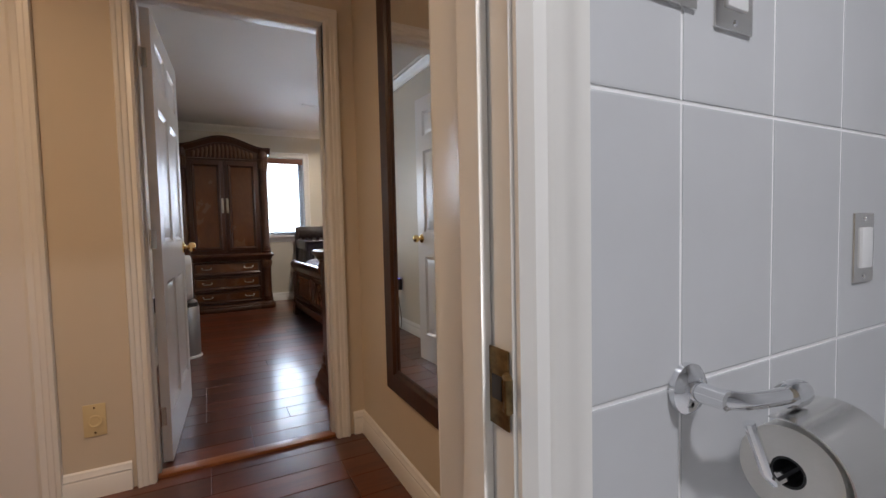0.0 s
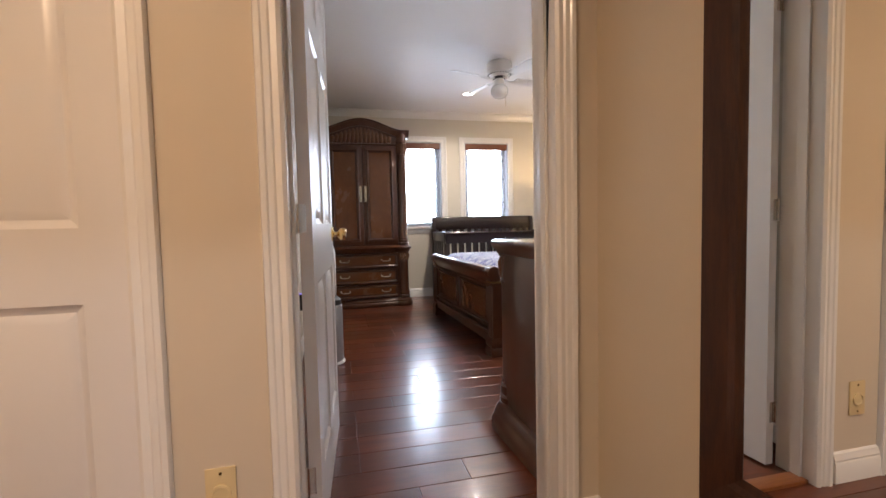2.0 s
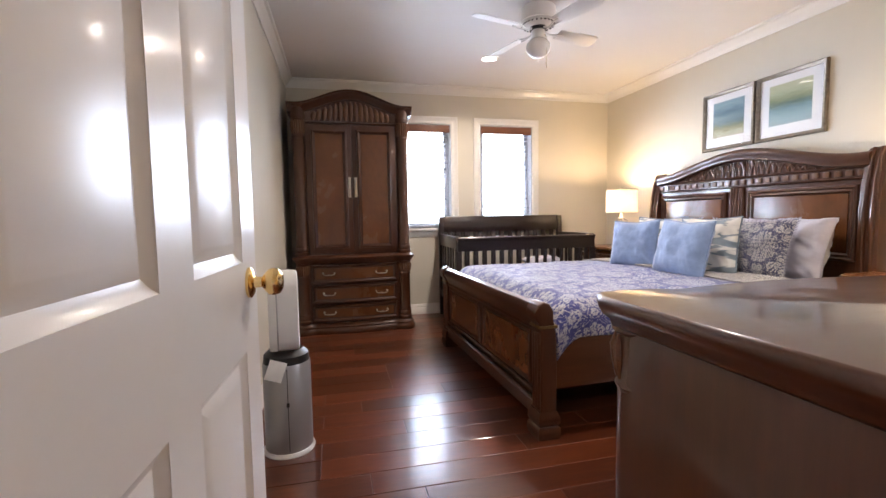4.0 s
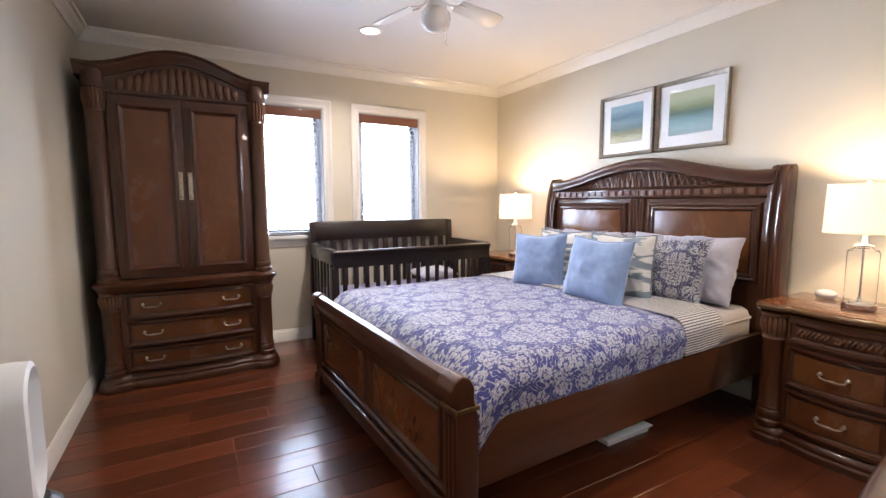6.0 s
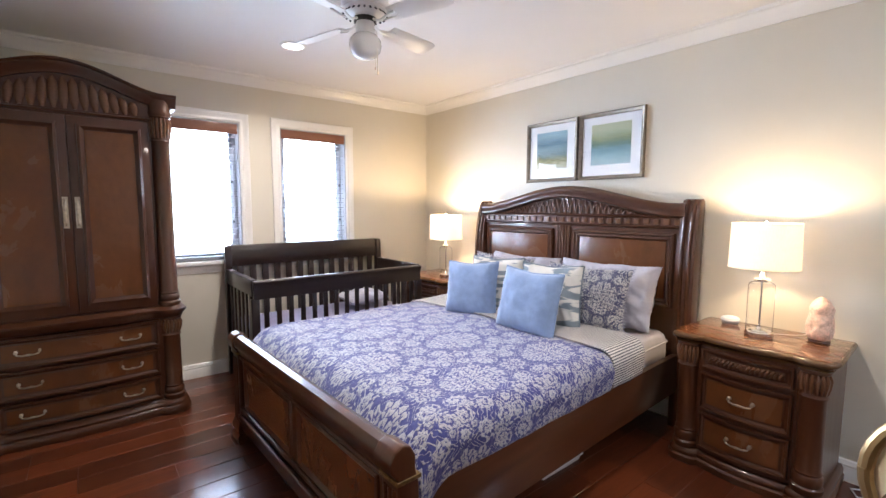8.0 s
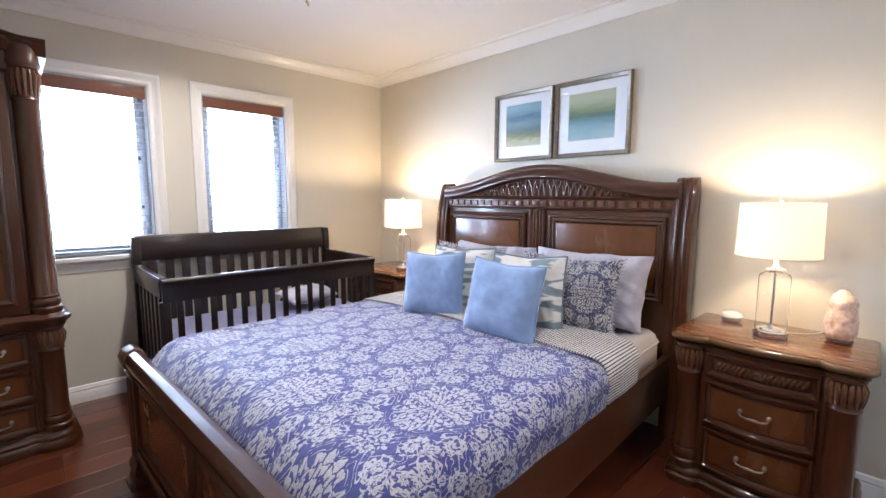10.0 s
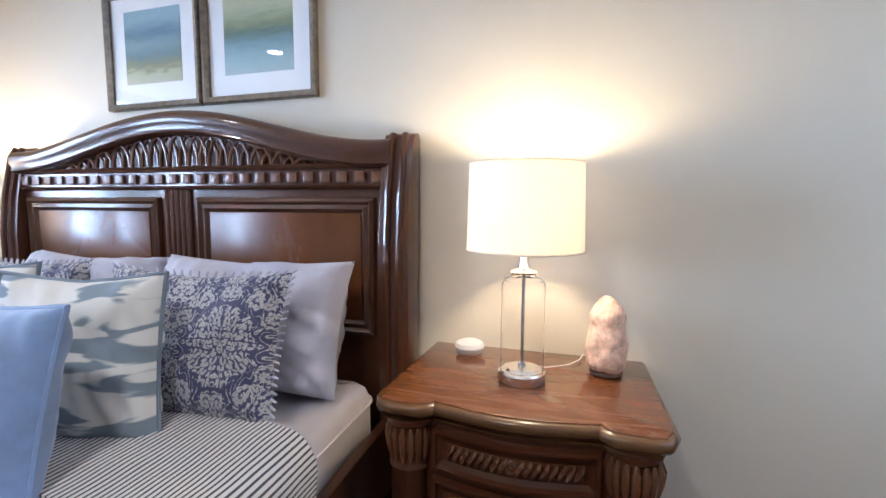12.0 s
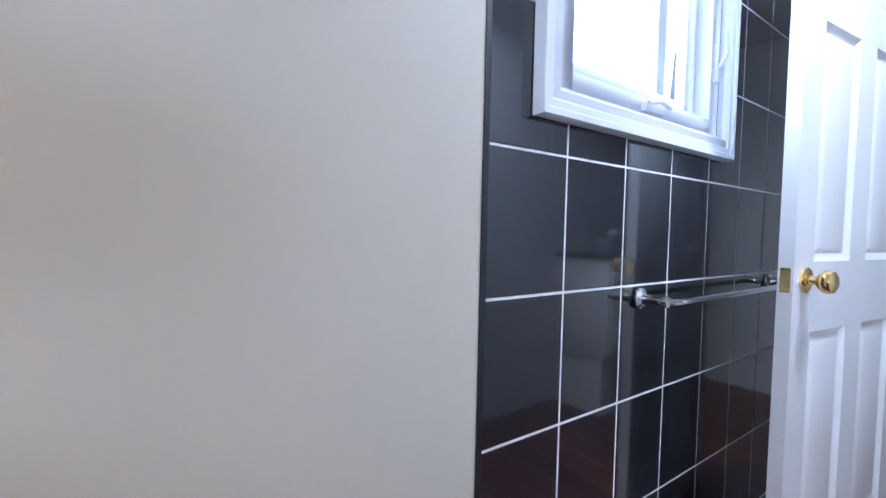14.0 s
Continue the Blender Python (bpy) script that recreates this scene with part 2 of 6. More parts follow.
def glass(name, tint=(1, 1, 1), rough=0.0, ior=1.45):
    m, t, b = nodes_of(name)
    b.inputs["Base Color"].default_value = (*tint, 1)
    b.inputs["Transmission Weight"].default_value, b.inputs["Roughness"].default_value = 1, rough
    b.inputs["IOR"].default_value = ior
    return m


WALL = plain("wall_paint", (0.66, 0.615, 0.52), 0.55, vary=0.025, scale=1.4, bump=0.06, bump_scale=240)
WALL_HALL = plain("hall_wall_paint", (0.66, 0.57, 0.44), 0.5, vary=0.025, scale=1.4, bump=0.06, bump_scale=240)
WALL_GREY = plain("grey_wall_paint", (0.66, 0.655, 0.63), 0.5, vary=0.02, scale=1.2, bump=0.06, bump_scale=240)
CEIL = plain("ceiling_paint", (0.80, 0.78, 0.76), 0.7, vary=0.02, scale=1.0, bump=0.05, bump_scale=300)
TRIM = plain("trim_paint", (0.82, 0.80, 0.76), 0.3, vary=0.025, scale=2.0, bump=0.04, bump_scale=60, coat=0.2)
DOORP = plain("door_paint", (0.80, 0.78, 0.76), 0.28, vary=0.02, scale=2.0, bump=0.05, bump_scale=90, coat=0.25)
VINYL = plain("window_vinyl", (0.82, 0.84, 0.88), 0.3, vary=0.02)
FLOORW = wood("floor_wood", (0.070, 0.0165, 0.0065), (0.135, 0.034, 0.0125), (0.9, 8, 8), 0.30, 0.85, by_piece=0.36, coat_rough=0.13, bump=0.006)
SUBFLOOR = plain("floor_joint", (0.02, 0.008, 0.005), 0.7)
SILL_OAK = wood("threshold_wood", (0.22, 0.075, 0.025), (0.36, 0.14, 0.05), (1.5, 14, 14), 0.3, 0.5)
CHERRY = wood("cherry_stain", (0.053, 0.0172, 0.0068), (0.076, 0.0252, 0.0098), (9, 9, 0.8), 0.32, 0.9, coat_rough=0.08, bump=0.015)
CHERRY_X = wood("cherry_stain_across", (0.054, 0.0178, 0.0070), (0.070, 0.0232, 0.0090), (2.2, 9, 9), 0.3, 0.95, coat_rough=0.07, bump=0.0, fine_share=0.4)
CHERRY_TOP = wood("cherry_top", (0.092, 0.032, 0.0108), (0.150, 0.053, 0.0175), (0.9, 8, 8), 0.26, 0.9, coat_rough=0.06, bump=0.01)
BURL = wood("burl_veneer", (0.100, 0.034, 0.0110), (0.152, 0.055, 0.0175), (1.1, 1.1, 0.7), 0.26, 0.6, burl=0.3, coat_rough=0.14, bump=0.0, fine_share=0.3)
GLAZE = wood("glazed_moulding", (0.080, 0.040, 0.0155), (0.125, 0.064, 0.025), (3, 3, 9), 0.24, 0.7, coat_rough=0.08, bump=0.0)
CARVED = wood("carved_wood", (0.065, 0.024, 0.011), (0.16, 0.068, 0.030), (9, 9, 9), 0.3, 0.5)
ESPRESSO = wood("espresso_stain", (0.014, 0.0080, 0.0070), (0.024, 0.013, 0.011), (0.9, 10, 10), 0.3, 0.5, bump=0.05)
MIRROR_WOOD = wood("mirror_frame_wood", (0.022, 0.009, 0.005), (0.075, 0.028, 0.012), (9, 9, 1.0), 0.4, 0.25)
BRASS = plain("brass", (0.86, 0.63, 0.28), 0.16, 1.0, 0.08)
OLDBRASS = plain("worn_brass", (0.22, 0.15, 0.07), 0.42, 1.0, 0.4, scale=60)
PEWTER = plain("antique_pewter", (0.52, 0.45, 0.36), 0.28, 1.0, 0.25, scale=50)
CHROME = plain("chrome", (0.82, 0.83, 0.85), 0.08, 1.0, 0.02)
STEEL = plain("brushed_steel", (0.74, 0.73, 0.71), 0.2, 1.0, 0.06)
GLASS = glass("clear_glass")
THIN = glass("thin_clear_glass", ior=1.12)
PANE = glass("window_pane")
MIRROR = plain("mirror_silver", (0.90, 0.91, 0.90), 0.0, 1.0, 0.0)
BLACK_TILE = plain("black_tile", (0.012, 0.013, 0.017), 0.04, vary=0.15, scale=5, coat=1.0)
GROUT = plain("white_grout", (0.86, 0.85, 0.84), 0.8, vary=0.06, scale=30)
WHITE_TILE = plain("white_tile", (0.56, 0.57, 0.585), 0.16, vary=0.05, scale=2.5, coat=0.2)
GROUT_W = plain("pale_grout", (0.85, 0.85, 0.85), 0.8)
FANW = plain("fan_white", (0.80, 0.79, 0.77), 0.35, vary=0.02)
FROST = plain("frosted_glass", (0.85, 0.83, 0.80), 0.12, vary=0.01, coat=0.5)
ALMOND = plain("almond_plastic", (0.70, 0.56, 0.31), 0.4, vary=0.03)
WHITEP = plain("white_plastic", (0.80, 0.80, 0.80), 0.35, vary=0.02)
SILVERP = plain("silver_plastic", (0.42, 0.42, 0.44), 0.35, 0.6, 0.05)
DARKP = plain("dark_plastic", (0.018, 0.018, 0.02), 0.4, vary=0.1)
PAPER = plain("paper", (0.80, 0.79, 0.77), 0.9, vary=0.04, scale=20, bump=0.2, bump_scale=200)
SHEET = cloth("grey_lilac_cotton", (0.41, 0.38, 0.40), 0.05)
LILAC = cloth("pale_lilac_cotton", (0.47, 0.465, 0.55), 0.05)
BLUE = cloth("powder_blue_velvet", (0.205, 0.295, 0.49), 0.14, sheen=0.5)
PIPING = cloth("slate_cord", (0.16, 0.20, 0.25), 0.2)
QUILT = damask("damask_quilt", (0.040, 0.047, 0.215), (0.45, 0.45, 0.50), (0.205, 0.262))
SHAM = damask("damask_sham", (0.060, 0.065, 0.135), (0.50, 0.48, 0.47), (0.145, 0.155), drop=False, seed=3.0)
STRIPE = striped("ticking_stripe", (0.64, 0.62, 0.60), (0.07, 0.07, 0.09), 0.0125, 0)
m, t, b = nodes_of("tiger_cloth")
ZEBRA = m
uvn = t.nodes.new("ShaderNodeUVMap")
mp = t.nodes.new("ShaderNodeMapping")
mp.inputs["Scale"].default_value, mp.inputs["Rotation"].default_value = (4.5, 17.0, 1), (0, 0, radians(14))
t.links.new(uvn.outputs[0], mp.inputs[0])
tg = node(t, "ShaderNodeTexNoise", Scale=1.25, Detail=2.0, Roughness=0.45, Distortion=0.8)
t.links.new(mp.outputs[0], tg.inputs[0])
t.links.new(ramp_between(t, tg.outputs[0], (0.66, 0.65, 0.62), (0.20, 0.245, 0.29), 0.50, 0.56), b.inputs["Base Color"])
b.inputs["Roughness"].default_value = 0.85
CRIB_SHEET = cloth("crib_sheet", (0.20, 0.20, 0.34), 0.1)
GOLD = plain("gilded_frame", (0.62, 0.45, 0.22), 0.3, 0.8, 0.1)
CREAM = cloth("cream_upholstery", (0.62, 0.48, 0.30), 0.08)
VALANCE = wood("valance_wood", (0.14, 0.055, 0.032), (0.23, 0.10, 0.06), (1.2, 14, 14), 0.45, 0.1)
# slats and sash are greyed to hold their backlit shade against the strong daylight
SLAT = plain("blind_slat", (0.36, 0.36, 0.38), 0.5, vary=0.05)
SASH = plain("shade_toned_sash", (0.40, 0.40, 0.415), 0.5, vary=0.05)
FRAME_SILVER = plain("pewter_frame", (0.20, 0.17, 0.135), 0.38, 0.55, 0.35, scale=40)
MAT_BOARD = plain("white_mat_board", (0.72, 0.72, 0.73), 0.8, vary=0.01)
ROCK = plain("salt_rock", (0.64, 0.44, 0.34), 0.6, vary=0.32, scale=60, bump=1.0, bump_scale=70)
ROCK.node_tree.nodes["Principled BSDF"].inputs["Subsurface Weight"].default_value = 0.12
ROCK.node_tree.nodes["Principled BSDF"].inputs["Subsurface Radius"].default_value = (0.012, 0.005, 0.003)
SPEAKER = cloth("grey_knit", (0.55, 0.56, 0.57), 0.05)

m, t, b = nodes_of("lamp_shade_linen")
SHADE = m
lin = node(t, "ShaderNodeTexNoise", Scale=300.0, Detail=2.0)
t.links.new(mapped(t, (1, 1, 0.15)), lin.inputs[0])
t.links.new(ramp_between(t, lin.outputs[0], (0.80, 0.76, 0.70), (0.88, 0.85, 0.80)), b.inputs["Base Color"])
b.inputs["Roughness"].default_value = 0.9
tl = t.nodes.new("ShaderNodeBsdfTranslucent")
tl.inputs[0].default_value = (0.80, 0.76, 0.69, 1)
mx = t.nodes.new("ShaderNodeMixShader")
mx.inputs[0].default_value = 0.5
t.links.new(b.outputs[0], mx.inputs[1])
t.links.new(tl.outputs[0], mx.inputs[2])
t.links.new(mx.outputs[0], t.nodes["Material Output"].inputs[0])

m, t, b = nodes_of("pot_lens")
POT_LENS = m
b.inputs["Base Color"].default_value = (0.8, 0.8, 0.8, 1)
b.inputs["Emission Color"].default_value = (1, 0.93, 0.84, 1)
b.inputs["Emission Strength"].default_value = 6.0
m, t, b = nodes_of("blue_indicator")
LED = m
b.inputs["Emission Color"].default_value = (0.1, 0.08, 1, 1)
b.inputs["Emission Strength"].default_value = 3.0


def seascape(name, bands, seed):
    """Painted bands of sea and grass, upright in the object's z."""
    m, t, b = nodes_of(name)
    v = mapped(t)
    n = node(t, "ShaderNodeTexNoise", Scale=7.0, Detail=6.0)
    v2 = mapped(t, (3, 3, 14))
    t.links.new(v2, n.inputs[0])
    sep = t.nodes.new("ShaderNodeSeparateXYZ")
    t.links.new(v, sep.inputs[0])
    add = t.nodes.new("ShaderNodeMath")
    add.operation = "MULTIPLY_ADD"
    add.inputs[1].default_value, add.inputs[2].default_value = 0.10, seed
    t.links.new(n.outputs[0], add.inputs[0])
    add2 = t.nodes.new("ShaderNodeMath")
    t.links.new(sep.outputs[2], add2.inputs[0])
    t.links.new(add.outputs[0], add2.inputs[1])
    rng = t.nodes.new("ShaderNodeMapRange")
    rng.inputs[1].default_value, rng.inputs[2].default_value = -0.11, 0.17
    t.links.new(add2.outputs[0], rng.inputs[0])
    r = t.nodes.new("ShaderNodeValToRGB")
    r.color_ramp.elements[0].position, r.color_ramp.elements[0].color = bands[0][0], (*bands[0][1], 1)
    r.color_ramp.elements[1].position, r.color_ramp.elements[1].color = bands[-1][0], (*bands[-1][1], 1)
    for p, c in bands[1:-1]:
        r.color_ramp.elements.new(p).color = (*c, 1)
    t.links.new(rng.outputs[0], r.inputs[0])
    t.links.new(r.outputs[0], b.inputs["Base Color"])
    b.inputs["Roughness"].default_value = 0.6
    return m


ART_A = seascape("sea_painting", [(0.0, (0.42, 0.42, 0.36)), (0.22, (0.36, 0.36, 0.24)), (0.34, (0.16, 0.17, 0.08)), (0.48, (0.09, 0.16, 0.18)), (0.66, (0.16, 0.26, 0.30)), (0.78, (0.05, 0.13, 0.19)), (1.0, (0.20, 0.33, 0.40))], 0.0)
ART_B = seascape("meadow_painting", [(0.0, (0.36, 0.42, 0.42)), (0.30, (0.24, 0.36, 0.40)), (0.5, (0.14, 0.25, 0.29)), (0.66, (0.07, 0.13, 0.10)), (0.78, (0.20, 0.24, 0.12)), (1.0, (0.40, 0.42, 0.28))], 0.01)


# ---- mesh building ----
class Shape:
    """Gathers corners and faces of one mesh."""

    def __init__(self):
        self.v, self.f, self.uv = [], [], {}

    def box(self, x0, x1, y0, y1, z0, z1):
        n = len(self.v)
        self.v += [(x, y, z) for z in (z0, z1) for y in (y0, y1) for x in (x0, x1)]
        self.f += [tuple(n + i for i in q) for q in ((0, 2, 3, 1), (4, 5, 7, 6), (0, 1, 5, 4), (2, 6, 7, 3), (0, 4, 6, 2), (1, 3, 7, 5))]
        return self

    def rings(self, rings, caps=True, closed=True):
        """Skin between rings of equally many points."""
        n, k = len(self.v), len(rings[0])
        for r in rings:
            self.v += [tuple(p) for p in r]
        for i in range(len(rings) - 1):
            for j in range(k if closed else k - 1):
                a, b2 = n + i * k + j, n + i * k + (j + 1) % k
                self.f.append((a, b2, b2 + k, a + k))
        if caps and closed:
            self.f.append(tuple(n + j for j in reversed(range(k))))
            self.f.append(tuple(n + (len(rings) - 1) * k + j for j in range(k)))
        return self

    def lathe(self, profile, segs=24, cx=0.0, cy=0.0, cz=0.0, caps=True):
        return self.rings([[(cx + r * math.cos(a), cy + r * math.sin(a), cz + z) for a in (2 * math.pi * i / segs for i in range(segs))] for r, z in profile], caps)

    def rod(self, path, radius, segs=10, caps=True):
        """A round bar along points; radius may be one number or one for each point."""
        pts = [Vector(p) for p in path]
        out = []
        side = None
        for i, p in enumerate(pts):
            d = (pts[min(i + 1, len(pts) - 1)] - pts[max(i - 1, 0)]).normalized()
            if side is None:
                side = d.orthogonal().normalized()
            side = (side - d * side.dot(d)).normalized()
            up = d.cross(side)
            r = radius[i] if isinstance(radius, (list, tuple)) else radius
            out.append([p + side * (r * math.cos(a)) + up * (r * math.sin(a)) for a in (2 * math.pi * j / segs for j in range(segs))])
        return self.rings(out, caps)

    def stack(self, outline, layers, caps=True):
        """The plan outline (anticlockwise) grown by g at each height z."""
        k = len(outline)
        nrm = []
        for i in range(k):
            p, q = Vector(outline[i - 1]), Vector(outline[(i + 1) % k])
            d = (q - p).normalized()
            nrm.append((d.y, -d.x))
        return self.rings([[(x + g * nx, y + g * ny, z) for (x, y), (nx, ny) in zip(outline, nrm)] for g, z in layers], caps)

    def sweep(self, path, profile, closed=False):
        """A moulding: the profile (out, up) run along a level path; out is to the right of the way."""
        k = len(path)
        rings = []
        for i in range(k):
            p = Vector(path[i][:2])
            a = Vector(path[i - 1][:2]) if i or closed else None
            c = Vector(path[(i + 1) % k][:2]) if i < k - 1 or closed else None
            d1 = (p - a).normalized() if a is not None else (c - p).normalized()
            d2 = (c - p).normalized() if c is not None else d1
            n1, n2 = Vector((d1.y, -d1.x)), Vector((d2.y, -d2.x))
            mit = n1 + n2
            mit = mit / max(0.2, mit.dot(n1))
            rings.append([(p.x + mit.x * u, p.y + mit.y * u, path[i][2] + w) for u, w in profile])
        if closed:
            rings.append(rings[0])
        return self.rings(rings, not closed)

    def wall_strip(self, xs, lo, hi, y0, y1):
        """A board in x and z with a curved lower and upper edge."""
        rings = [[(x, y0, a), (x, y1, a), (x, y1, b2), (x, y0, b2)] for x, a, b2 in zip(xs, lo, hi)]
        return self.rings(rings)

    def moved(self, m, start=0):
        self.v[start:] = [tuple(m @ Vector(p)) for p in self.v[start:]]
        return self

    def mesh(self, name, bevel=0.0, segs=2, smooth=35):
        me = bpy.data.meshes.new(name)
        bm = bmesh.new()
        vs = [bm.verts.new(p) for p in self.v]
        for f in self.f:
            try:
                bm.faces.new([vs[i] for i in f])
            except ValueError:
                pass
        bmesh.ops.remove_doubles(bm, verts=bm.verts, dist=0.00005)
        bmesh.ops.recalc_face_normals(bm, faces=bm.faces)
        if bevel:
            sharp = [e for e in bm.edges if len(e.link_faces) == 2 and e.calc_face_angle(0) > 0.6]
            bmesh.ops.bevel(bm, geom=sharp, offset=bevel, segments=segs, profile=0.6, affect="EDGES", clamp_overlap=True)
        for f in bm.faces:
            f.smooth = True
        bm.to_mesh(me)
        bm.free()
        me.set_sharp_from_angle(angle=radians(smooth))
        return me


def part(name, shape, material, parent=None, label="", bevel=0.0, at=None, segs=2, smooth=35):
    me = shape if isinstance(shape, bpy.types.Mesh) else shape.mesh(name, bevel, segs, smooth)
    if not me.materials:
        me.materials.append(material)
    ob = new(name, me)
    ob.parent = parent
    if at is not None:
        ob.matrix_basis = at
    return tagged(ob, label)


def thing(name, at, label, category, group="", kind=""):
    ob = new(name)
    ob.empty_display_size = 0.1
    ob.matrix_basis = at
    return tagged(ob, label, category, group, kind)


def structure(name, shape, material, label="", category="", bevel=0.0):
    return tagged(part(name, shape, material, None, label, bevel), label or name.replace("_", " "), category or name.split("_")[0], kind="structure")


def S():
    return Shape()


def arc(cx, cy, r, a0, a1, n):
    return [(cx + r * math.cos(radians(a0 + (a1 - a0) * i / n)), cy + r * math.sin(radians(a0 + (a1 - a0) * i / n))) for i in range(n + 1)]


# ---- structure ----
XW, YN, XE, YS = 0.08, 7.235, 3.645, 2.755
YH, HC = 2.625, 2.42
HX = 1.128
BY0, BY1, BX = 0.83, 0.967, 0.707


def wall_x(x0, x1, y0, y1, holes=(), z1=HC, z0=0.0):
    """A wall along x with openings (x0, x1, z0, z1)."""
    s, x = S(), x0
    for a, b, lo, hi in sorted(holes):
        s.box(x, a, y0, y1, z0, z1)
        if lo > z0:
            s.box(a, b, y0, y1, z0, lo)
        if hi < z1:
            s.box(a, b, y0, y1, hi, z1)
        x = b
    return s.box(x, x1, y0, y1, z0, z1)


def turned(s):
    """Swaps x and y: a wall along x becomes one along y."""
    s.v = [(y, x, z) for x, y, z in s.v]
    return s


WIN = [(1.135, 1.745), (2.075, 2.687)]
WZ0, WZ1 = 0.93, 2.032
structure("wall_north", wall_x(XW - 0.15, XE + 0.15, YN, YN + 0.15, [(a, b, WZ0, WZ1) for a, b in WIN]), WALL, "beige painted wall with two windows", "wall")
structure("wall_west", turned(wall_x(YS, YN, XW - 0.15, XW)), WALL, "pale beige painted side wall", "wall")
structure("wall_east", turned(wall_x(2.853, YN, XE, XE + 0.15)), WALL, "beige painted wall behind the bed", "wall")
TW = (1.935, 2.675, 1.375, 2.12)
tile_wall = structure("wall_tiled", turned(wall_x(-0.2, 2.853, XE + 0.004, XE + 0.15, [(TW[0] - 0.004, TW[1] + 0.004, TW[2] - 0.004, TW[3] + 0.004)])), GROUT, "wall of glossy black tiles with white joints", "wall")
DX0, DX1, DH = 0.255, 0.988, 1.955
structure("wall_south", wall_x(-1.4, 2.62, YH, YS, [(-0.86, -0.105, 0, DH), (DX0 - 0.02, DX1 + 0.02, 0, DH + 0.02)]), WALL_HALL, "tan painted wall with the bedroom door", "wall")
structure("wall_hall_east", turned(wall_x(BY1, YH, HX, HX + 0.12)), WALL_HALL, "tan painted hall wall with a mirror", "wall")
structure("wall_hall_west", turned(wall_x(-1.9, YS, -1.52, -1.4)), WALL_HALL, "tan painted hall wall", "wall")
structure("wall_closet", wall_x(-0.9, 0.08 - 0.15, 3.3, 3.4), WALL_HALL, "plain closet back wall", "wall")
bath_wall = structure("wall_bath", wall_x(-1.4, 2.3, BY0 + 0.002, BY1 - 0.012, [(-0.068, BX + 0.02, 0, DH + 0.02)]), GROUT_W, "white tiled bathroom wall with a door opening", "wall")
structure("wall_bath_face", wall_x(-1.4, HX, BY1 - 0.012, BY1 - 0.004, [(-0.068, BX + 0.02, 0, DH + 0.02)]), WALL_HALL, "tan painted hall side of the bathroom wall", "wall")
structure("wall_bath_south", wall_x(-1.4, 2.3, -2.0, -1.9), WHITE_TILE, "pale bathroom wall", "wall")
structure("wall_bath_east", turned(wall_x(-1.9, 2.60, 2.3, 2.4)), WHITE_TILE, "pale bathroom wall", "wall")
structure("wall_ensuite_south", wall_x(2.4, 3.8, -0.3, -0.2), WALL_GREY, "pale grey end wall", "wall")
structure("ceiling", S().box(-1.55, 3.85, -2.0, 7.4, HC, HC + 0.12), CEIL, "smooth white ceiling", "ceiling")
floor = structure("floor", S().box(-1.55, 3.85, -2.0, 7.4, -0.12, -0.010), SUBFLOOR, "dark cherry hardwood floor", "floor")
structure("floor_bath", S().box(-1.4, 2.3, -1.9, BY0 + 0.09, -0.010, 0.002), WHITE_TILE, "white bathroom floor", "floor")

# mouldings
CROWN = [(0, 0), (0.0, -0.085), (0.010, -0.085), (0.014, -0.070), (0.030, -0.052), (0.050, -0.020), (0.066, -0.014), (0.070, 0)]
BASE = [(0, 0), (0.016, 0), (0.016, 0.070), (0.012, 0.076), (0.014, 0.084), (0.010, 0.092), (0.007, 0.104), (0, 0.110)]
structure("trim_crown", S().sweep([(XE, 2.86, HC), (XE, YN, HC), (XW, YN, HC), (XW, YS, HC), (2.62, YS, HC)][::-1], CROWN), TRIM, "white crown moulding", "moulding")
structure("trim_crown_hall", S().sweep([(-1.4, BY1, HC), (-1.4, YH, HC), (HX, YH, HC), (HX, BY1, HC)], CROWN), TRIM, "white hall crown moulding", "moulding")
for pts in ([(XE, YN), (XE, 2.855)], [(XW, YN), (XE, YN)], [(XW, YS), (XW, YN)], [(2.62, YS), (DX1 + 0.085, YS)], [(HX, YH), (HX, BY1)], [(DX1 + 0.085, YH), (HX, YH)], [(-0.055, YH), (DX0 - 0.080, YH)], [(-1.4, YH), (-0.96, YH)]):
    structure("baseboard", S().sweep([(x, y, 0) for x, y in pts], BASE), TRIM, "white moulded baseboard", "baseboard")

CASE = [(0, 0), (0, 0.010), (0.012, 0.017), (0.030, 0.012), (0.036, 0.016), (0.052, 0.016), (0.058, 0.020), (0.072, 0.020), (0.076, 0.014), (0.076, 0)]


def casing(name, x0, x1, z1, y, out, label, z0=0.0, closed=False, wide=1.0, parent=None):
    """A moulded frame round an opening in a wall along x; out is the way the wall faces."""
    prof = [(u * wide, w) for u, w in CASE]
    if closed:
        pts = [(x0, z0, -1, -1), (x0, z1, -1, 1), (x1, z1, 1, 1), (x1, z0, 1, -1), (x0, z0, -1, -1)]
    else:
        pts = [(x0, z0, -1, 0), (x0, z1, -1, 1), (x1, z1, 1, 1), (x1, z0, 1, 0)]
    s = S().rings([[(x + sx * u, y + out * w, z + sz * u) for u, w in prof] for x, z, sx, sz in pts], caps=not closed)
    if parent is not None:
        return part(name, s, TRIM, parent, label)
    return structure(name, s, TRIM, label, "casing")


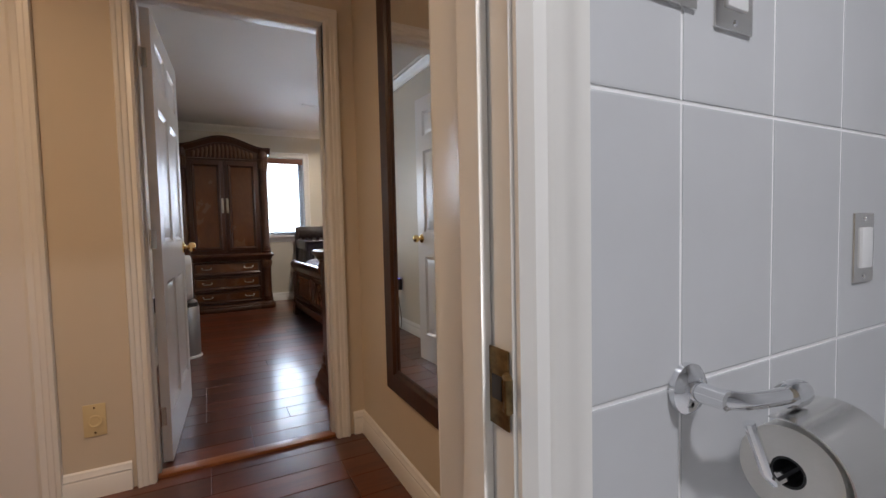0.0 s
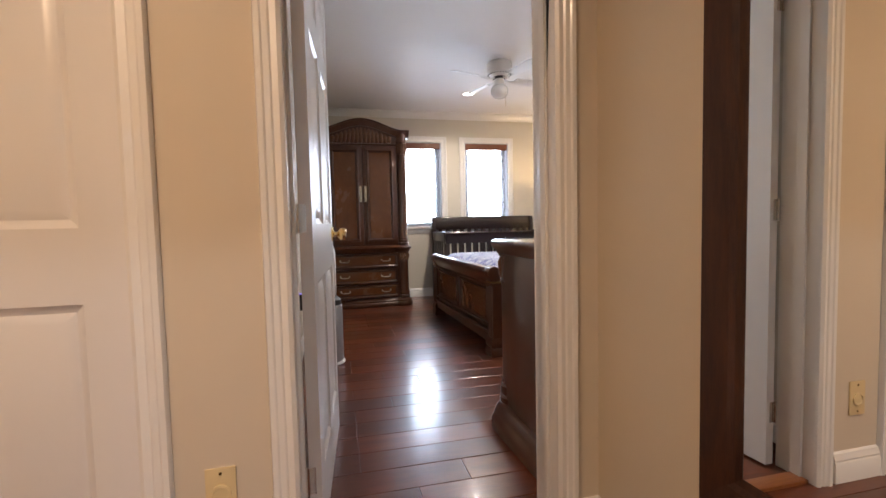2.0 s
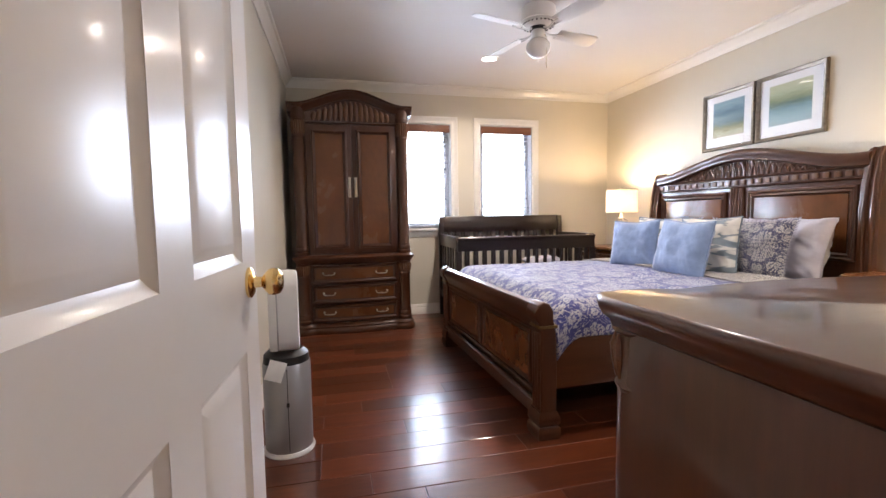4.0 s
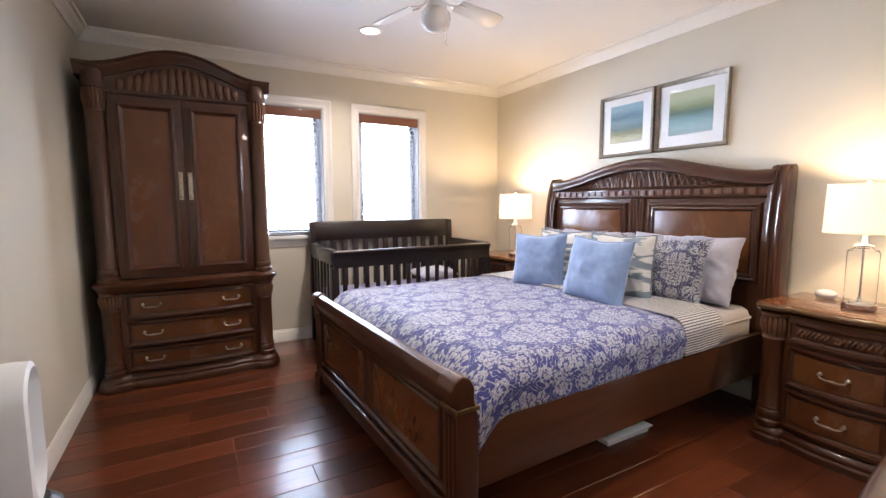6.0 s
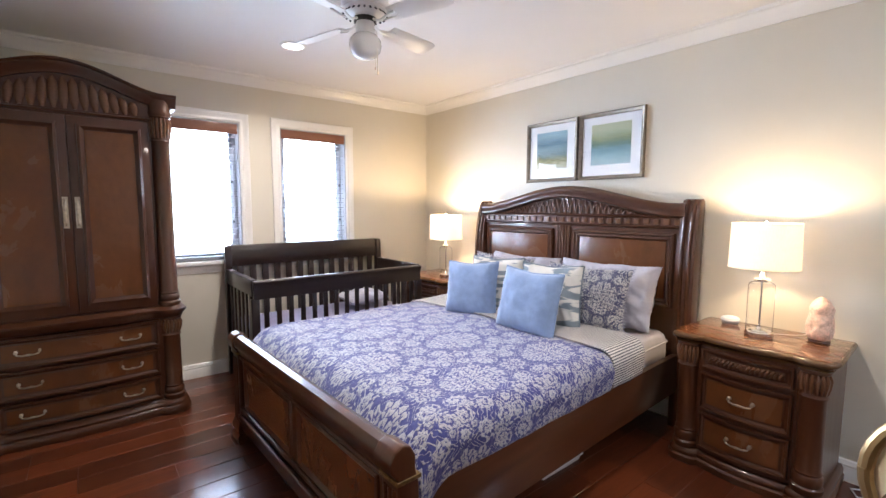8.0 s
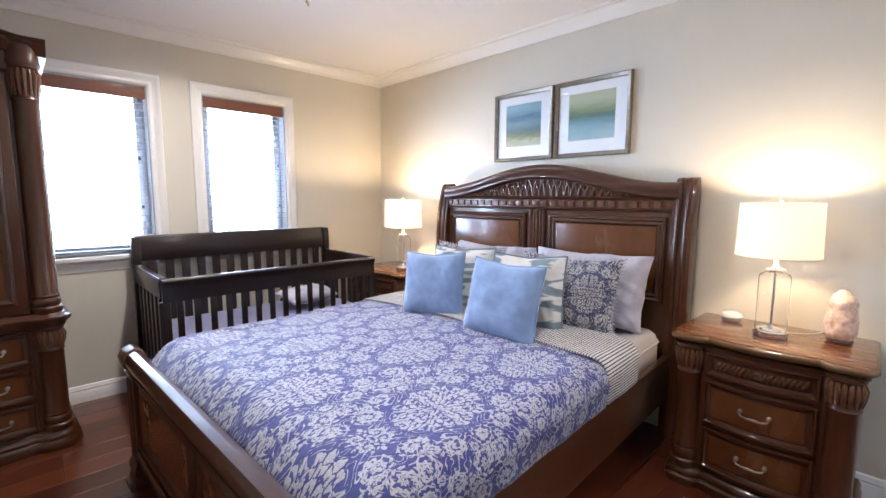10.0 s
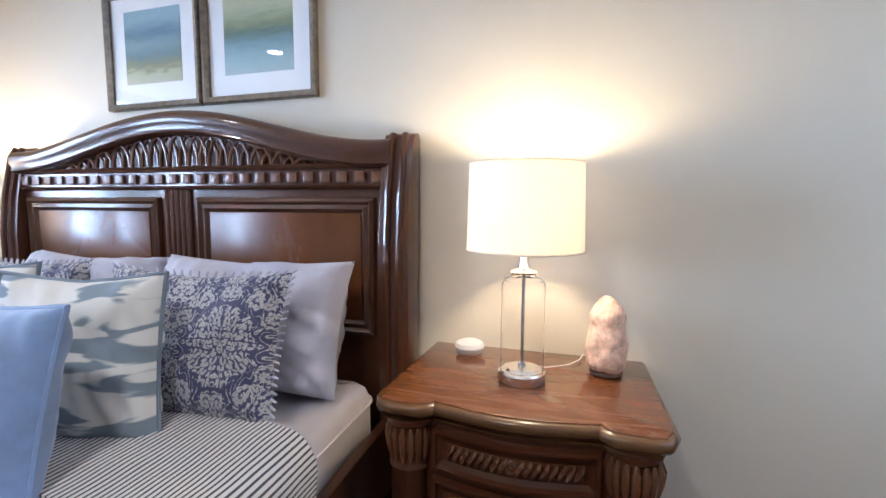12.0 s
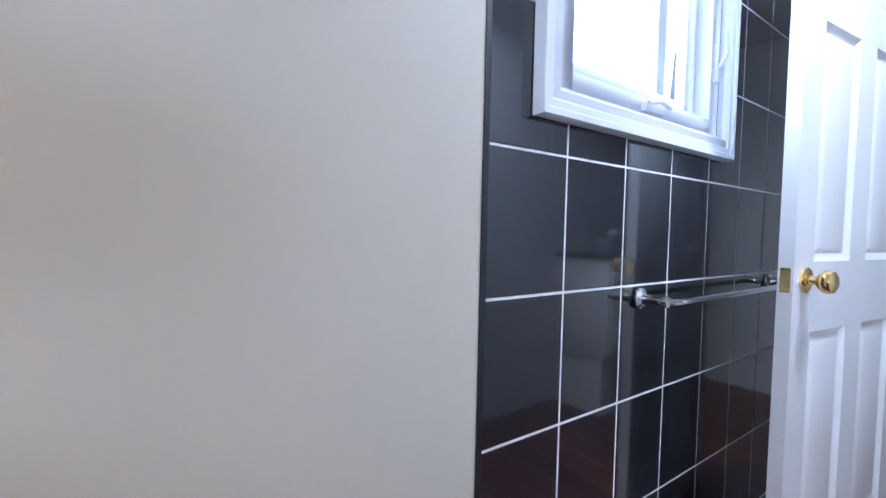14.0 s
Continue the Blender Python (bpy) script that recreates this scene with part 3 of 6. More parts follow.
def jamb(x0, x1, z1, y0, y1, stop, label):
    s = S().box(x0 - 0.02, x0, y0, y1, 0, z1 + 0.02).box(x1, x1 + 0.02, y0, y1, 0, z1 + 0.02).box(x0, x1, y0, y1, z1, z1 + 0.02)
    s.box(x0, x0 + 0.011, stop, stop + 0.035, 0, z1).box(x1 - 0.011, x1, stop, stop + 0.035, 0, z1).box(x0 + 0.011, x1 - 0.011, stop, stop + 0.035, z1 - 0.011, z1)
    return structure("trim_jamb", s, TRIM, label, "door frame", 0.0015)


casing("trim_bedroom_door", DX0, DX1, DH, YH, -1, "white moulded casing of the bedroom door", wide=0.85)
casing("trim_bedroom_door_inner", DX0, DX1, DH, YS, 1, "white moulded casing of the bedroom door")
jamb(DX0, DX1, DH, YH - 0.002, YS + 0.002, 2.665, "white bedroom door frame")
casing("trim_closet_door", -0.86, -0.107, DH, YH, -1, "white moulded casing of the closet door", wide=0.9)
casing("trim_bath_door", -0.048, BX + 0.004, DH, BY0, -1, "white moulded casing of the bathroom door", wide=1.0)
casing("trim_bath_door_outer", -0.048, BX + 0.004, DH, BY1, 1, "white moulded casing of the bathroom door", wide=0.9)
jamb(-0.048, BX, DH, BY0 - 0.004, BY1 + 0.001, 0.857, "white bathroom door frame with a strike plate")
structure("trim_threshold", S().box(DX0, DX1, 2.640, 2.703, -0.005, 0.012), SILL_OAK, "orange wooden threshold strip", "threshold", 0.004)
strike = thing("strike_plate", Matrix.Translation((BX - 0.001, 0.845, 0.865)) @ Matrix.Scale(0.68, 4), "worn brass strike plate on the door frame", "latch")
part("plate", S().box(-0.003, 0, -0.024, 0.024, -0.052, 0.052), OLDBRASS, strike, bevel=0.001)
part("lip", S().rod([(-0.004, -0.022, -0.02), (-0.010, -0.034, -0.02), (-0.010, -0.034, 0.02), (-0.004, -0.022, 0.02)], 0.006), OLDBRASS, strike)
# no hole is cut: a dark block gives its shade
part("latch_hole_shade", S().box(-0.0045, -0.003, -0.010, 0.010, -0.016, 0.016), DARKP, strike)


# windows of the bedroom, with blinds
def bedroom_window(name, x0, x1):
    w = thing(name, Matrix.Translation(((x0 + x1) / 2, YN, WZ0)), "white framed window in bright daylight", "window", kind="structure")
    h, v = (x1 - x0) / 2, WZ1 - WZ0
    prof = [(u, d) for u, d in CASE]
    part("casing", S().rings([[(x + sx * u, -d, z + sz * u) for u, d in prof] for x, z, sx, sz in ((-h, 0, -1, 0), (-h, v, -1, 1), (h, v, 1, 1), (h, 0, 1, 0))]), TRIM, w)
    part("window_sill", S().box(-h - 0.09, h + 0.09, -0.045, 0.06, -0.028, 0.0), TRIM, w, bevel=0.004)
    part("apron", S().sweep([(-h - 0.07, 0.0, -0.095), (h + 0.07, 0.0, -0.095)], [(0, 0), (0.008, 0.0), (0.014, 0.03), (0.010, 0.05), (0.016, 0.066), (0, 0.066)]), TRIM, w)
    part("reveal", S().box(-h, -h + 0.008, 0.0, 0.15, 0, v).box(h - 0.008, h, 0.0, 0.15, 0, v).box(-h + 0.008, h - 0.008, 0, 0.15, v - 0.008, v).box(-h + 0.008, h - 0.008, 0.06, 0.15, 0, 0.008), SASH, w)
    fr = S().box(-h + 0.008, -h + 0.062, 0.085, 0.14, 0.008, v - 0.008).box(h - 0.062, h - 0.008, 0.085, 0.14, 0.008, v - 0.008).box(-h + 0.062, h - 0.062, 0.085, 0.14, 0.008, 0.05).box(-h + 0.062, h - 0.062, 0.085, 0.14, v - 0.05, v - 0.008)
    sash = part("window_frame", fr, SASH, w, bevel=0.003)
    pane = part("pane", S().box(-h + 0.062, h - 0.062, 0.112, 0.116, 0.05, v - 0.05), PANE, sash)
    pane.visible_shadow = False
    return w


def blind(x0, x1):
    b = thing("window_blind", Matrix.Translation(((x0 + x1) / 2, YN + 0.045, WZ0)), "open slatted blind under a brown wooden valance", "blind", "bedroom blinds")
    h, v = (x1 - x0) / 2 - 0.012, WZ1 - WZ0
    part("valance", S().box(-h, h, -0.050, -0.036, v - 0.088, v - 0.010), VALANCE, b, "brown wooden valance", bevel=0.003)
    slat = S().rings([[(x, -0.024, -0.003), (x, 0.0, 0.0015), (x, 0.024, -0.001), (x, 0.024, 0.001), (x, 0.0, 0.0035), (x, -0.024, -0.001)] for x in (-h, h)]).mesh("slat")
    count = 23
    for i in range(count):
        part("slat", slat, SLAT, b, at=Matrix.Translation((0, 0, 0.03 + (v - 0.14) * i / (count - 1))))
    for x in (-h + 0.035, h - 0.035):
        part("ladder_cord", S().rod([(x, -0.026, 0.02), (x, -0.026, v - 0.08)], 0.0022, 6), SLAT, b)
    part("bottom_rail", S().box(-h, h, -0.024, 0.024, 0.004, 0.018), SLAT, b, bevel=0.003)
    for x, z in ((h - 0.05, 0.30), (h - 0.052, 0.62)):
        part("tassel", S().lathe([(0.003, 0.02), (0.007, 0.012), (0.009, 0.0), (0.0, -0.002)], 8, x, -0.034, z), DARKP, b)
    return b


for i, (a, c) in enumerate(WIN):
    bedroom_window("window_%d" % (i + 1), a, c)
    blind(a, c)

# the casement in the tiled wall
w3 = thing("window_3", Matrix.Translation((XE, (TW[0] + TW[1]) / 2, TW[2])) @ pose(0, 0, 0, 0, 0, -90), "white vinyl casement window in the tiles", "window", kind="structure")
h, v = (TW[1] - TW[0]) / 2, TW[3] - TW[2]
part("casing", S().rings([[(x + sx * u * 0.85, -d * 1.4, z + sz * u * 0.85) for u, d in CASE] for x, z, sx, sz in ((-h, 0, -1, -1), (-h, v, -1, 1), (h, v, 1, 1), (h, 0, 1, -1), (-h, 0, -1, -1))], caps=False), VINYL, w3)
part("window_frame", S().box(-h, -h + 0.055, 0.0, 0.14, 0, v).box(h - 0.055, h, 0.0, 0.14, 0, v).box(-h + 0.055, h - 0.055, 0.0, 0.14, 0, 0.05).box(-h + 0.055, h - 0.055, 0, 0.14, v - 0.05, v), VINYL, w3, bevel=0.004)
sash = part("sash", S().box(-h + 0.055, -h + 0.10, 0.045, 0.10, 0.05, v - 0.05).box(h - 0.115, h - 0.055, 0.045, 0.10, 0.05, v - 0.05).box(-h + 0.10, h - 0.115, 0.045, 0.10, 0.05, 0.095).box(-h + 0.10, h - 0.115, 0.045, 0.10, v - 0.095, v - 0.05), VINYL, w3, bevel=0.004)
pane = part("pane", S().box(-h + 0.10, h - 0.115, 0.07, 0.074, 0.095, v - 0.095), PANE, sash)
pane.visible_shadow = False
part("crank", S().box(-0.05, 0.04, -0.012, 0.0, 0.012, 0.032).rod([(-0.04, -0.014, 0.03), (0.0, -0.026, 0.036), (0.05, -0.022, 0.030)], 0.006), VINYL, w3, bevel=0.0)
part("sash_lock", S().box(h - 0.040, h - 0.022, -0.012, 0.0, 0.16, 0.27).rod([(h - 0.031, -0.012, 0.2), (h - 0.031, -0.032, 0.24), (h - 0.031, -0.028, 0.29)], 0.006), VINYL, w3)


# doors
def knob_shape(y, out):
    """A round door knob with its rose, out from the face at y."""
    s = S().lathe([(0.0, 0.0), (0.032, 0.0), (0.032, 0.005), (0.026, 0.009), (0.012, 0.012), (0.011, 0.026), (0.018, 0.031), (0.027, 0.040), (0.029, 0.050), (0.026, 0.060), (0.017, 0.066), (0.0, 0.067)], 20, caps=False)
    return s.moved(Matrix.Translation((0, y, 0)) @ Euler((radians(90 if out < 0 else -90), 0, 0)).to_matrix().to_4x4())


def six_panel_door(name, at, width, label, hinge_left=True, knob_sides=(-1, 1), height=1.945):
    """A door leaf along +x from its hinge, with its faces on y = 0 and y = 0.035."""
    d = thing(name, at, label, "door", kind="structure")
    T, st, mid = 0.036, 0.104, 0.108
    rows = [(0.205, 0.786), (0.965, 1.560), (1.665, 1.842)]
    pw = (width - 2 * st - mid) / 2
    cols = [(st, st + pw), (st + pw + mid, width - st)]
    s = S().box(0, st, 0, T, 0.008, height).box(width - st, width, 0, T, 0.008, height).box(st + pw, st + pw + mid, 0, T, 0.008, height)
    edges = [0.008] + [z for r in rows for z in r] + [height]
    for c0, c1 in cols:
        for z0, z1 in zip(edges[::2], edges[1::2]):
            s.box(c0, c1, 0, T, z0, z1)
    part("leaf", s, DOORP, d)
    me = {}
    for c0, c1 in cols:
        for z0, z1 in rows:
            key = round(z1 - z0, 3)
            if key not in me:
                a, hh = (c1 - c0) / 2, (z1 - z0) / 2
                lay = [(0.0, 0.001), (0.010, 0.008), (0.020, 0.011), (0.040, 0.004), (0.044, 0.003)]
                p = S()
                for sgn in (1, -1):
                    yy = [dd if sgn > 0 else T - dd for _, dd in lay]
                    p.rings([[(-a + i, y, -hh + i), (a - i, y, -hh + i), (a - i, y, hh - i), (-a + i, y, hh - i)] for (i, _), y in zip(lay, yy)], caps=False)
                    y = yy[-1]
                    i = lay[-1][0]
                    n = len(p.v)
                    p.v += [(-a + i, y, -hh + i), (a - i, y, -hh + i), (a - i, y, hh - i), (-a + i, y, hh - i)]
                    p.f.append((n, n + 1, n + 2, n + 3))
                me[key] = p.mesh("panel", smooth=20)
            part("panel", me[key], DOORP, d, at=Matrix.Translation(((c0 + c1) / 2, 0, (z0 + z1) / 2)))
    for side in knob_sides:
        part("knob", knob_shape(0 if side < 0 else T, side), BRASS, d, "polished brass knob", at=Matrix.Translation((width - 0.062, 0, 0.920)))
    part("latch", S().box(width - 0.001, width + 0.0015, 0.006, 0.030, 0.890, 0.950), BRASS, d, "brass latch plate")
    for z in (0.21, 0.98, 1.74):
        part("hinge", S().box(-0.0015, 0.0, 0.016, T - 0.002, z - 0.040, z + 0.040).lathe([(0.005, -0.041), (0.005, 0.041)], 10, -0.004, T + 0.003 if hinge_left else -0.003, z), STEEL, d, "steel hinge")
    return d


six_panel_door("door_1", Matrix.Translation((DX0 + 0.012, YS + 0.012, 0)) @ pose(0, 0, 0, 0, 0, 86.7) @ Matrix.Translation((0, -0.036, 0)), 0.825, "white six-panel bedroom door standing open", True)
six_panel_door("door_2", Matrix.Translation((-0.107, YH + 0.052, 0)) @ pose(0, 0, 0, 0, 0, 180), 0.745, "closed white six-panel closet door", True, knob_sides=(1,))
six_panel_door("door_3", Matrix.Translation((3.358, 1.255, 0)) @ pose(0, 0, 0, 0, 0, 83) @ Matrix.Diagonal((1, 1, 1.055, 1)), 0.76, "white six-panel bathroom door standing open", True, knob_sides=(1,))


# tiles
def tiles(parent, mat, name, rects, depth, place):
    cache = {}
    for a, c, z0, z1 in rects:
        key = (round(c - a, 3), round(z1 - z0, 3))
        if key not in cache:
            w, hh = key[0] / 2, key[1] / 2
            cache[key] = S().rings([[(-w, 0, -hh), (w, 0, -hh), (w, 0, hh), (-w, 0, hh)], [(-w, -depth * 0.7, -hh), (w, -depth * 0.7, -hh), (w, -depth * 0.7, hh), (-w, -depth * 0.7, hh)], [(-w + 0.002, -depth, -hh + 0.002), (w - 0.002, -depth, -hh + 0.002), (w - 0.002, -depth, hh - 0.002), (-w + 0.002, -depth, hh - 0.002)]]).mesh(name, smooth=5)
        part(name, cache[key], mat, parent, at=place((a + c) / 2, (z0 + z1) / 2))


def grid_rects(xs, zs, joint, holes=()):
    out = []
    for a, c in zip(xs, xs[1:]):
        for z0, z1 in zip(zs, zs[1:]):
            cells = [(a + joint / 2, c - joint / 2, z0 + joint / 2, z1 - joint / 2)]
            for h0, h1, k0, k1 in holes:
                nxt = []
                for p, q, r, s2 in cells:
                    if q <= h0 or p >= h1 or s2 <= k0 or r >= k1:
                        nxt.append((p, q, r, s2))
                        continue
                    if p < h0:
                        nxt.append((p, h0, r, s2))
                    if q > h1:
                        nxt.append((h1, q, r, s2))
                    if r < k0:
                        nxt.append((max(p, h0), min(q, h1), r, k0))
                    if s2 > k1:
                        nxt.append((max(p, h0), min(q, h1), k1, s2))
                cells = nxt
            out += [k for k in cells if k[1] - k[0] > 0.012 and k[3] - k[2] > 0.012]
    return out


# ---- furniture ----
def front(hw, d, cw=0.0, cp=0.0, bow=0.0, n=36):
    """Plan of a chest with its back on y = 0: corner columns cw wide stand out by cp, the middle bows by bow."""
    pts = [(hw, 0.0), (-hw, 0.0)]
    for i in range(n + 1):
        x = -hw + 2 * hw * i / n
        a = abs(x)
        y = d
        if cw and a > hw - cw:
            q = (a - (hw - cw / 2)) / (cw / 2)
            y += cp * math.sqrt(max(0.0, 1 - abs(q) ** (14 if q > 0 else 4)))
        elif bow:
            y += bow * math.cos(math.pi * x / (2 * (hw - cw))) ** 1.2
        pts.append((x, -y))
    return pts


def bail(w=0.10):
    """A drop handle with its two posts, centred on the face y = 0."""
    s = S()
    for sx in (-1, 1):
        s.lathe([(0.0, 0.0), (0.010, 0.0), (0.010, 0.003), (0.005, 0.006), (0.005, 0.016), (0.008, 0.020), (0.0, 0.024)], 10, caps=False)
        s.moved(Matrix.Translation((sx * w / 2, 0, 0)) @ Euler((radians(90), 0, 0)).to_matrix().to_4x4(), len(s.v) - 70)
    s.rod([(-w / 2, -0.016, 0), (-w / 2 + 0.004, -0.020, -0.013), (-w * 0.25, -0.024, -0.018), (0, -0.025, -0.016), (w * 0.25, -0.024, -0.018), (w / 2 - 0.004, -0.020, -0.013), (w / 2, -0.016, 0)], [0.004, 0.0045, 0.0045, 0.006, 0.0045, 0.0045, 0.004], 8)
    return s


BAIL = bail().mesh("handle")


def curved_panel(x0, x1, z0, z1, face, depth, raise_by, border, n=14):
    """A moulded panel that follows a bowed face: face(x) gives its y."""
    s = S()
    xs = [x0 + (x1 - x0) * i / n for i in range(n + 1)]
    lay = [(0.0, 0.0), (0.003, depth), (border * 0.4, depth), (border * 0.55, depth * 0.5), (border, depth * 0.25), (border * 1.3, raise_by)]
    rings = []
    for ins, out in lay:
        xi = [x0 + ins + (x1 - x0 - 2 * ins) * i / n for i in range(n + 1)]
        rings.append([(x, face(x) - out, z0 + ins) for x in xi] + [(x, face(x) - out, z1 - ins) for x in reversed(xi)])
    s.rings(rings, caps=False)
    ins, out = lay[-1]
    k = len(s.v)
    xi = [x0 + ins + (x1 - x0 - 2 * ins) * i / n for i in range(n + 1)]
    for x in xi:
        s.v += [(x, face(x) - out, z0 + ins), (x, face(x) - out, z1 - ins)]
    for i in range(n):
        s.f.append((k + 2 * i, k + 2 * i + 2, k + 2 * i + 3, k + 2 * i + 1))
    return s


def column(r, z0, z1, base=0.09, cap=0.10):
    """A round corner column with turned rings at foot and head."""
    prof = [(r * 1.15, z0), (r * 1.25, z0 + 0.012), (r * 1.25, z0 + 0.03), (r * 1.08, z0 + 0.038), (r * 1.16, z0 + 0.05), (r * 1.16, z0 + base - 0.02), (r * 1.04, z0 + base - 0.01), (r * 1.10, z0 + base), (r, z0 + base + 0.012),
            (r, z1 - cap - 0.012), (r * 1.10, z1 - cap), (r * 1.02, z1 - cap + 0.01), (r * 1.06, z1 - 0.02), (r * 1.2, z1 - 0.012), (r * 1.2, z1)]
    return S().lathe(prof, 22)


LEAF = {}


def carving(parent, r, z0, z1, x, y):
    """Leaves in relief round a column head."""
    key = round(z1 - z0, 3)
    if key not in LEAF:
        LEAF[key] = S().rod([(0, 0, 0.004), (0.004, 0, key * 0.4), (0.007, 0, key * 0.75), (0.003, 0, key)], [0.004, 0.009, 0.010, 0.004], 6).mesh("carved_leaf")
    for i in range(9):
        a = 180 + 180 * (i + 0.5) / 9
        part("carved_leaf", LEAF[key], CARVED, parent, at=Matrix.Translation((x, y, z0)) @ pose(0, 0, 0, 0, 0, a) @ Matrix.Translation((r, 0, 0)))


def armoire():
    a = thing("armoire", Matrix.Translation((0.678, 7.21, 0)), "tall dark cherry armoire with an arched carved cornice", "wardrobe")
    hw, d = 0.515, 0.530
    out = front(hw, d, 0.12, 0.030, 0.030)
    part("plinth", S().stack(out, [(0.030, 0.0), (0.034, 0.012), (0.034, 0.045), (0.024, 0.055), (0.026, 0.070), (0.012, 0.085), (0.0, 0.095), (0.0, 0.10)]), CHERRY_X, a, smooth=50)
    part("lower_case", S().box(-hw + 0.02, hw - 0.02, -d, 0, 0.10, 0.65), CHERRY, a)
    part("waist_moulding", S().stack(out, [(0.0, 0.64), (0.010, 0.650), (0.012, 0.664), (0.028, 0.676), (0.034, 0.686), (0.034, 0.698), (0.018, 0.706), (0.012, 0.716), (0.0, 0.720)]), CHERRY_X, a, smooth=50)
    part("upper_case", S().box(-hw + 0.03, hw - 0.03, -d + 0.012, 0, 0.715, 2.00), CHERRY, a)
    for sx in (-1, 1):
        for z0, z1, cap in ((0.095, 0.645, 0.12), (0.715, 1.93, 0.16)):
            part("column", column(0.052, z0, z1, 0.09, cap), CHERRY, a, at=Matrix.Translation((sx * (hw - 0.058), -d + 0.018, 0)))
            carving(a, 0.052, z1 - cap + 0.012, z1 - 0.02, sx * (hw - 0.058), -d + 0.018)
    # doors
    for sx in (-1, 1):
        x0, x1 = (0.003, 0.392) if sx > 0 else (-0.392, -0.003)
        dr = part("door", S().box(x0, x1, -d - 0.012, -d + 0.014, 0.735, 1.875), CHERRY, a, bevel=0.004)
        fr = S()
        lay = [(0.040, 0.012), (0.042, 0.024), (0.055, 0.027), (0.065, 0.020), (0.075, 0.014), (0.081, 0.013)]
        fr.rings([[(x0 + i, -d - o, 0.735 + i), (x1 - i, -d - o, 0.735 + i), (x1 - i, -d - o, 1.875 - i), (x0 + i, -d - o, 1.875 - i)] for i, o in lay], caps=False)
        part("panel_moulding", fr, CHERRY_X, dr, smooth=6)
        part("panel", S().box(x0 + 0.077, x1 - 0.077, -d - 0.016, -d - 0.011, 0.812, 1.798), BURL, dr, "burl veneer panel")
        hx = sx * 0.028
        part("handle", S().box(hx - 0.013, hx + 0.013, -d - 0.017, -d - 0.012, 1.235, 1.415).rod([(hx, -d - 0.017, 1.40), (hx, -d - 0.034, 1.385), (hx, -d - 0.036, 1.325), (hx, -d - 0.034, 1.265), (hx, -d - 0.017, 1.25)], [0.006, 0.007, 0.009, 0.007, 0.006], 8), PEWTER, dr, "antique pewter handle")
    # drawers
    face = lambda x: -d - 0.030 * math.cos(math.pi * x / (2 * 0.395)) ** 1.2 if abs(x) < 0.395 else -d
    for z0, z1 in ((0.465, 0.632), (0.282, 0.448), (0.115, 0.265)):
        dr = part("drawer", curved_panel(-0.385, 0.385, z0, z1, face, 0.020, 0.006, 0.028), CHERRY_X, a, smooth=9)
        xi = [-0.345 + 0.69 * i / 14 for i in range(15)]
        part("veneer", S().rings([[(x, face(x) - 0.008, z0 + 0.037), (x, face(x) - 0.008, z1 - 0.037), (x, face(x) - 0.003, z1 - 0.037), (x, face(x) - 0.003, z0 + 0.037)] for x in xi]), BURL, dr, "burl veneer front")
        for hx in (-0.235, 0.235):
            part("handle", BAIL, PEWTER, dr, "antique pewter drop handle", at=Matrix.Translation((hx, face(hx) - 0.008, (z0 + z1) / 2 + 0.008)))
    # arched cornice
    n = 44
    xs = [-0.545 + 1.09 * i / n for i in range(n + 1)]

    def top(x):
        q = min(1.0, abs(x) / 0.47)
        return 2.050 + 0.125 * (0.5 + 0.5 * math.cos(math.pi * q)) ** 0.85

    part("frieze", S().wall_strip(xs[2:-2], [1.875] * (n - 3), [top(x) - 0.02 for x in xs[2:-2]], -d - 0.004, -0.02), CHERRY_X, a)
    prof = [(0.0, -0.075), (0.010, -0.072), (0.014, -0.055), (0.030, -0.035), (0.034, -0.016), (0.052, -0.010), (0.056, 0.0), (0.040, 0.006), (0.0, 0.006)]
    part("cornice", S().rings([[(x, -d - 0.012 - o, top(x) + w) for o, w in prof] + [(x, 0.0, top(x) + 0.006), (x, 0.0, top(x) - 0.07)] for x in xs]), CHERRY_X, a, smooth=40)
    for sx in (-1, 1):
        part("corner_block", S().stack([(p[0] + sx * (hw - 0.058), p[1] - d + 0.018) for p in arc(0, 0, 0.062, 0, 345, 23)], [(0.0, 1.925), (0.006, 1.94), (0.0, 1.955), (0.004, 2.02), (0.016, 2.03), (0.020, 2.05), (0.010, 2.056)]), CHERRY, a, smooth=45)
    part("carved_band", S().sweep([(-0.45, -d - 0.004, 1.885), (0.45, -d - 0.004, 1.885)], [(0, 0), (0.012, 0.004), (0.014, 0.012), (0.006, 0.018), (0, 0.02)]), CHERRY_X, a)
    leaf = S().rod([(0, 0, 0), (0, -0.008, 0.25), (0, -0.014, 0.6), (0, -0.010, 0.85), (0, 0, 1.0)], [0.010, 0.020, 0.023, 0.018, 0.004], 8)
    leaf.v = [(x, y * 0.55, z) for x, y, z in leaf.v]
    leaf_mesh = leaf.mesh("carved_leaf", smooth=60)
    for i in range(-7, 8):
        x = i * 0.047
        hh = top(x) - 0.085 - 1.915
        part("carved_leaf", leaf_mesh, CARVED, a, at=Matrix.Translation((x, -d - 0.004, 1.912)) @ pose(0, 0, 0, 0, -i * 1.5, 0) @ Matrix.Diagonal((1, 1, hh, 1)))
    return a


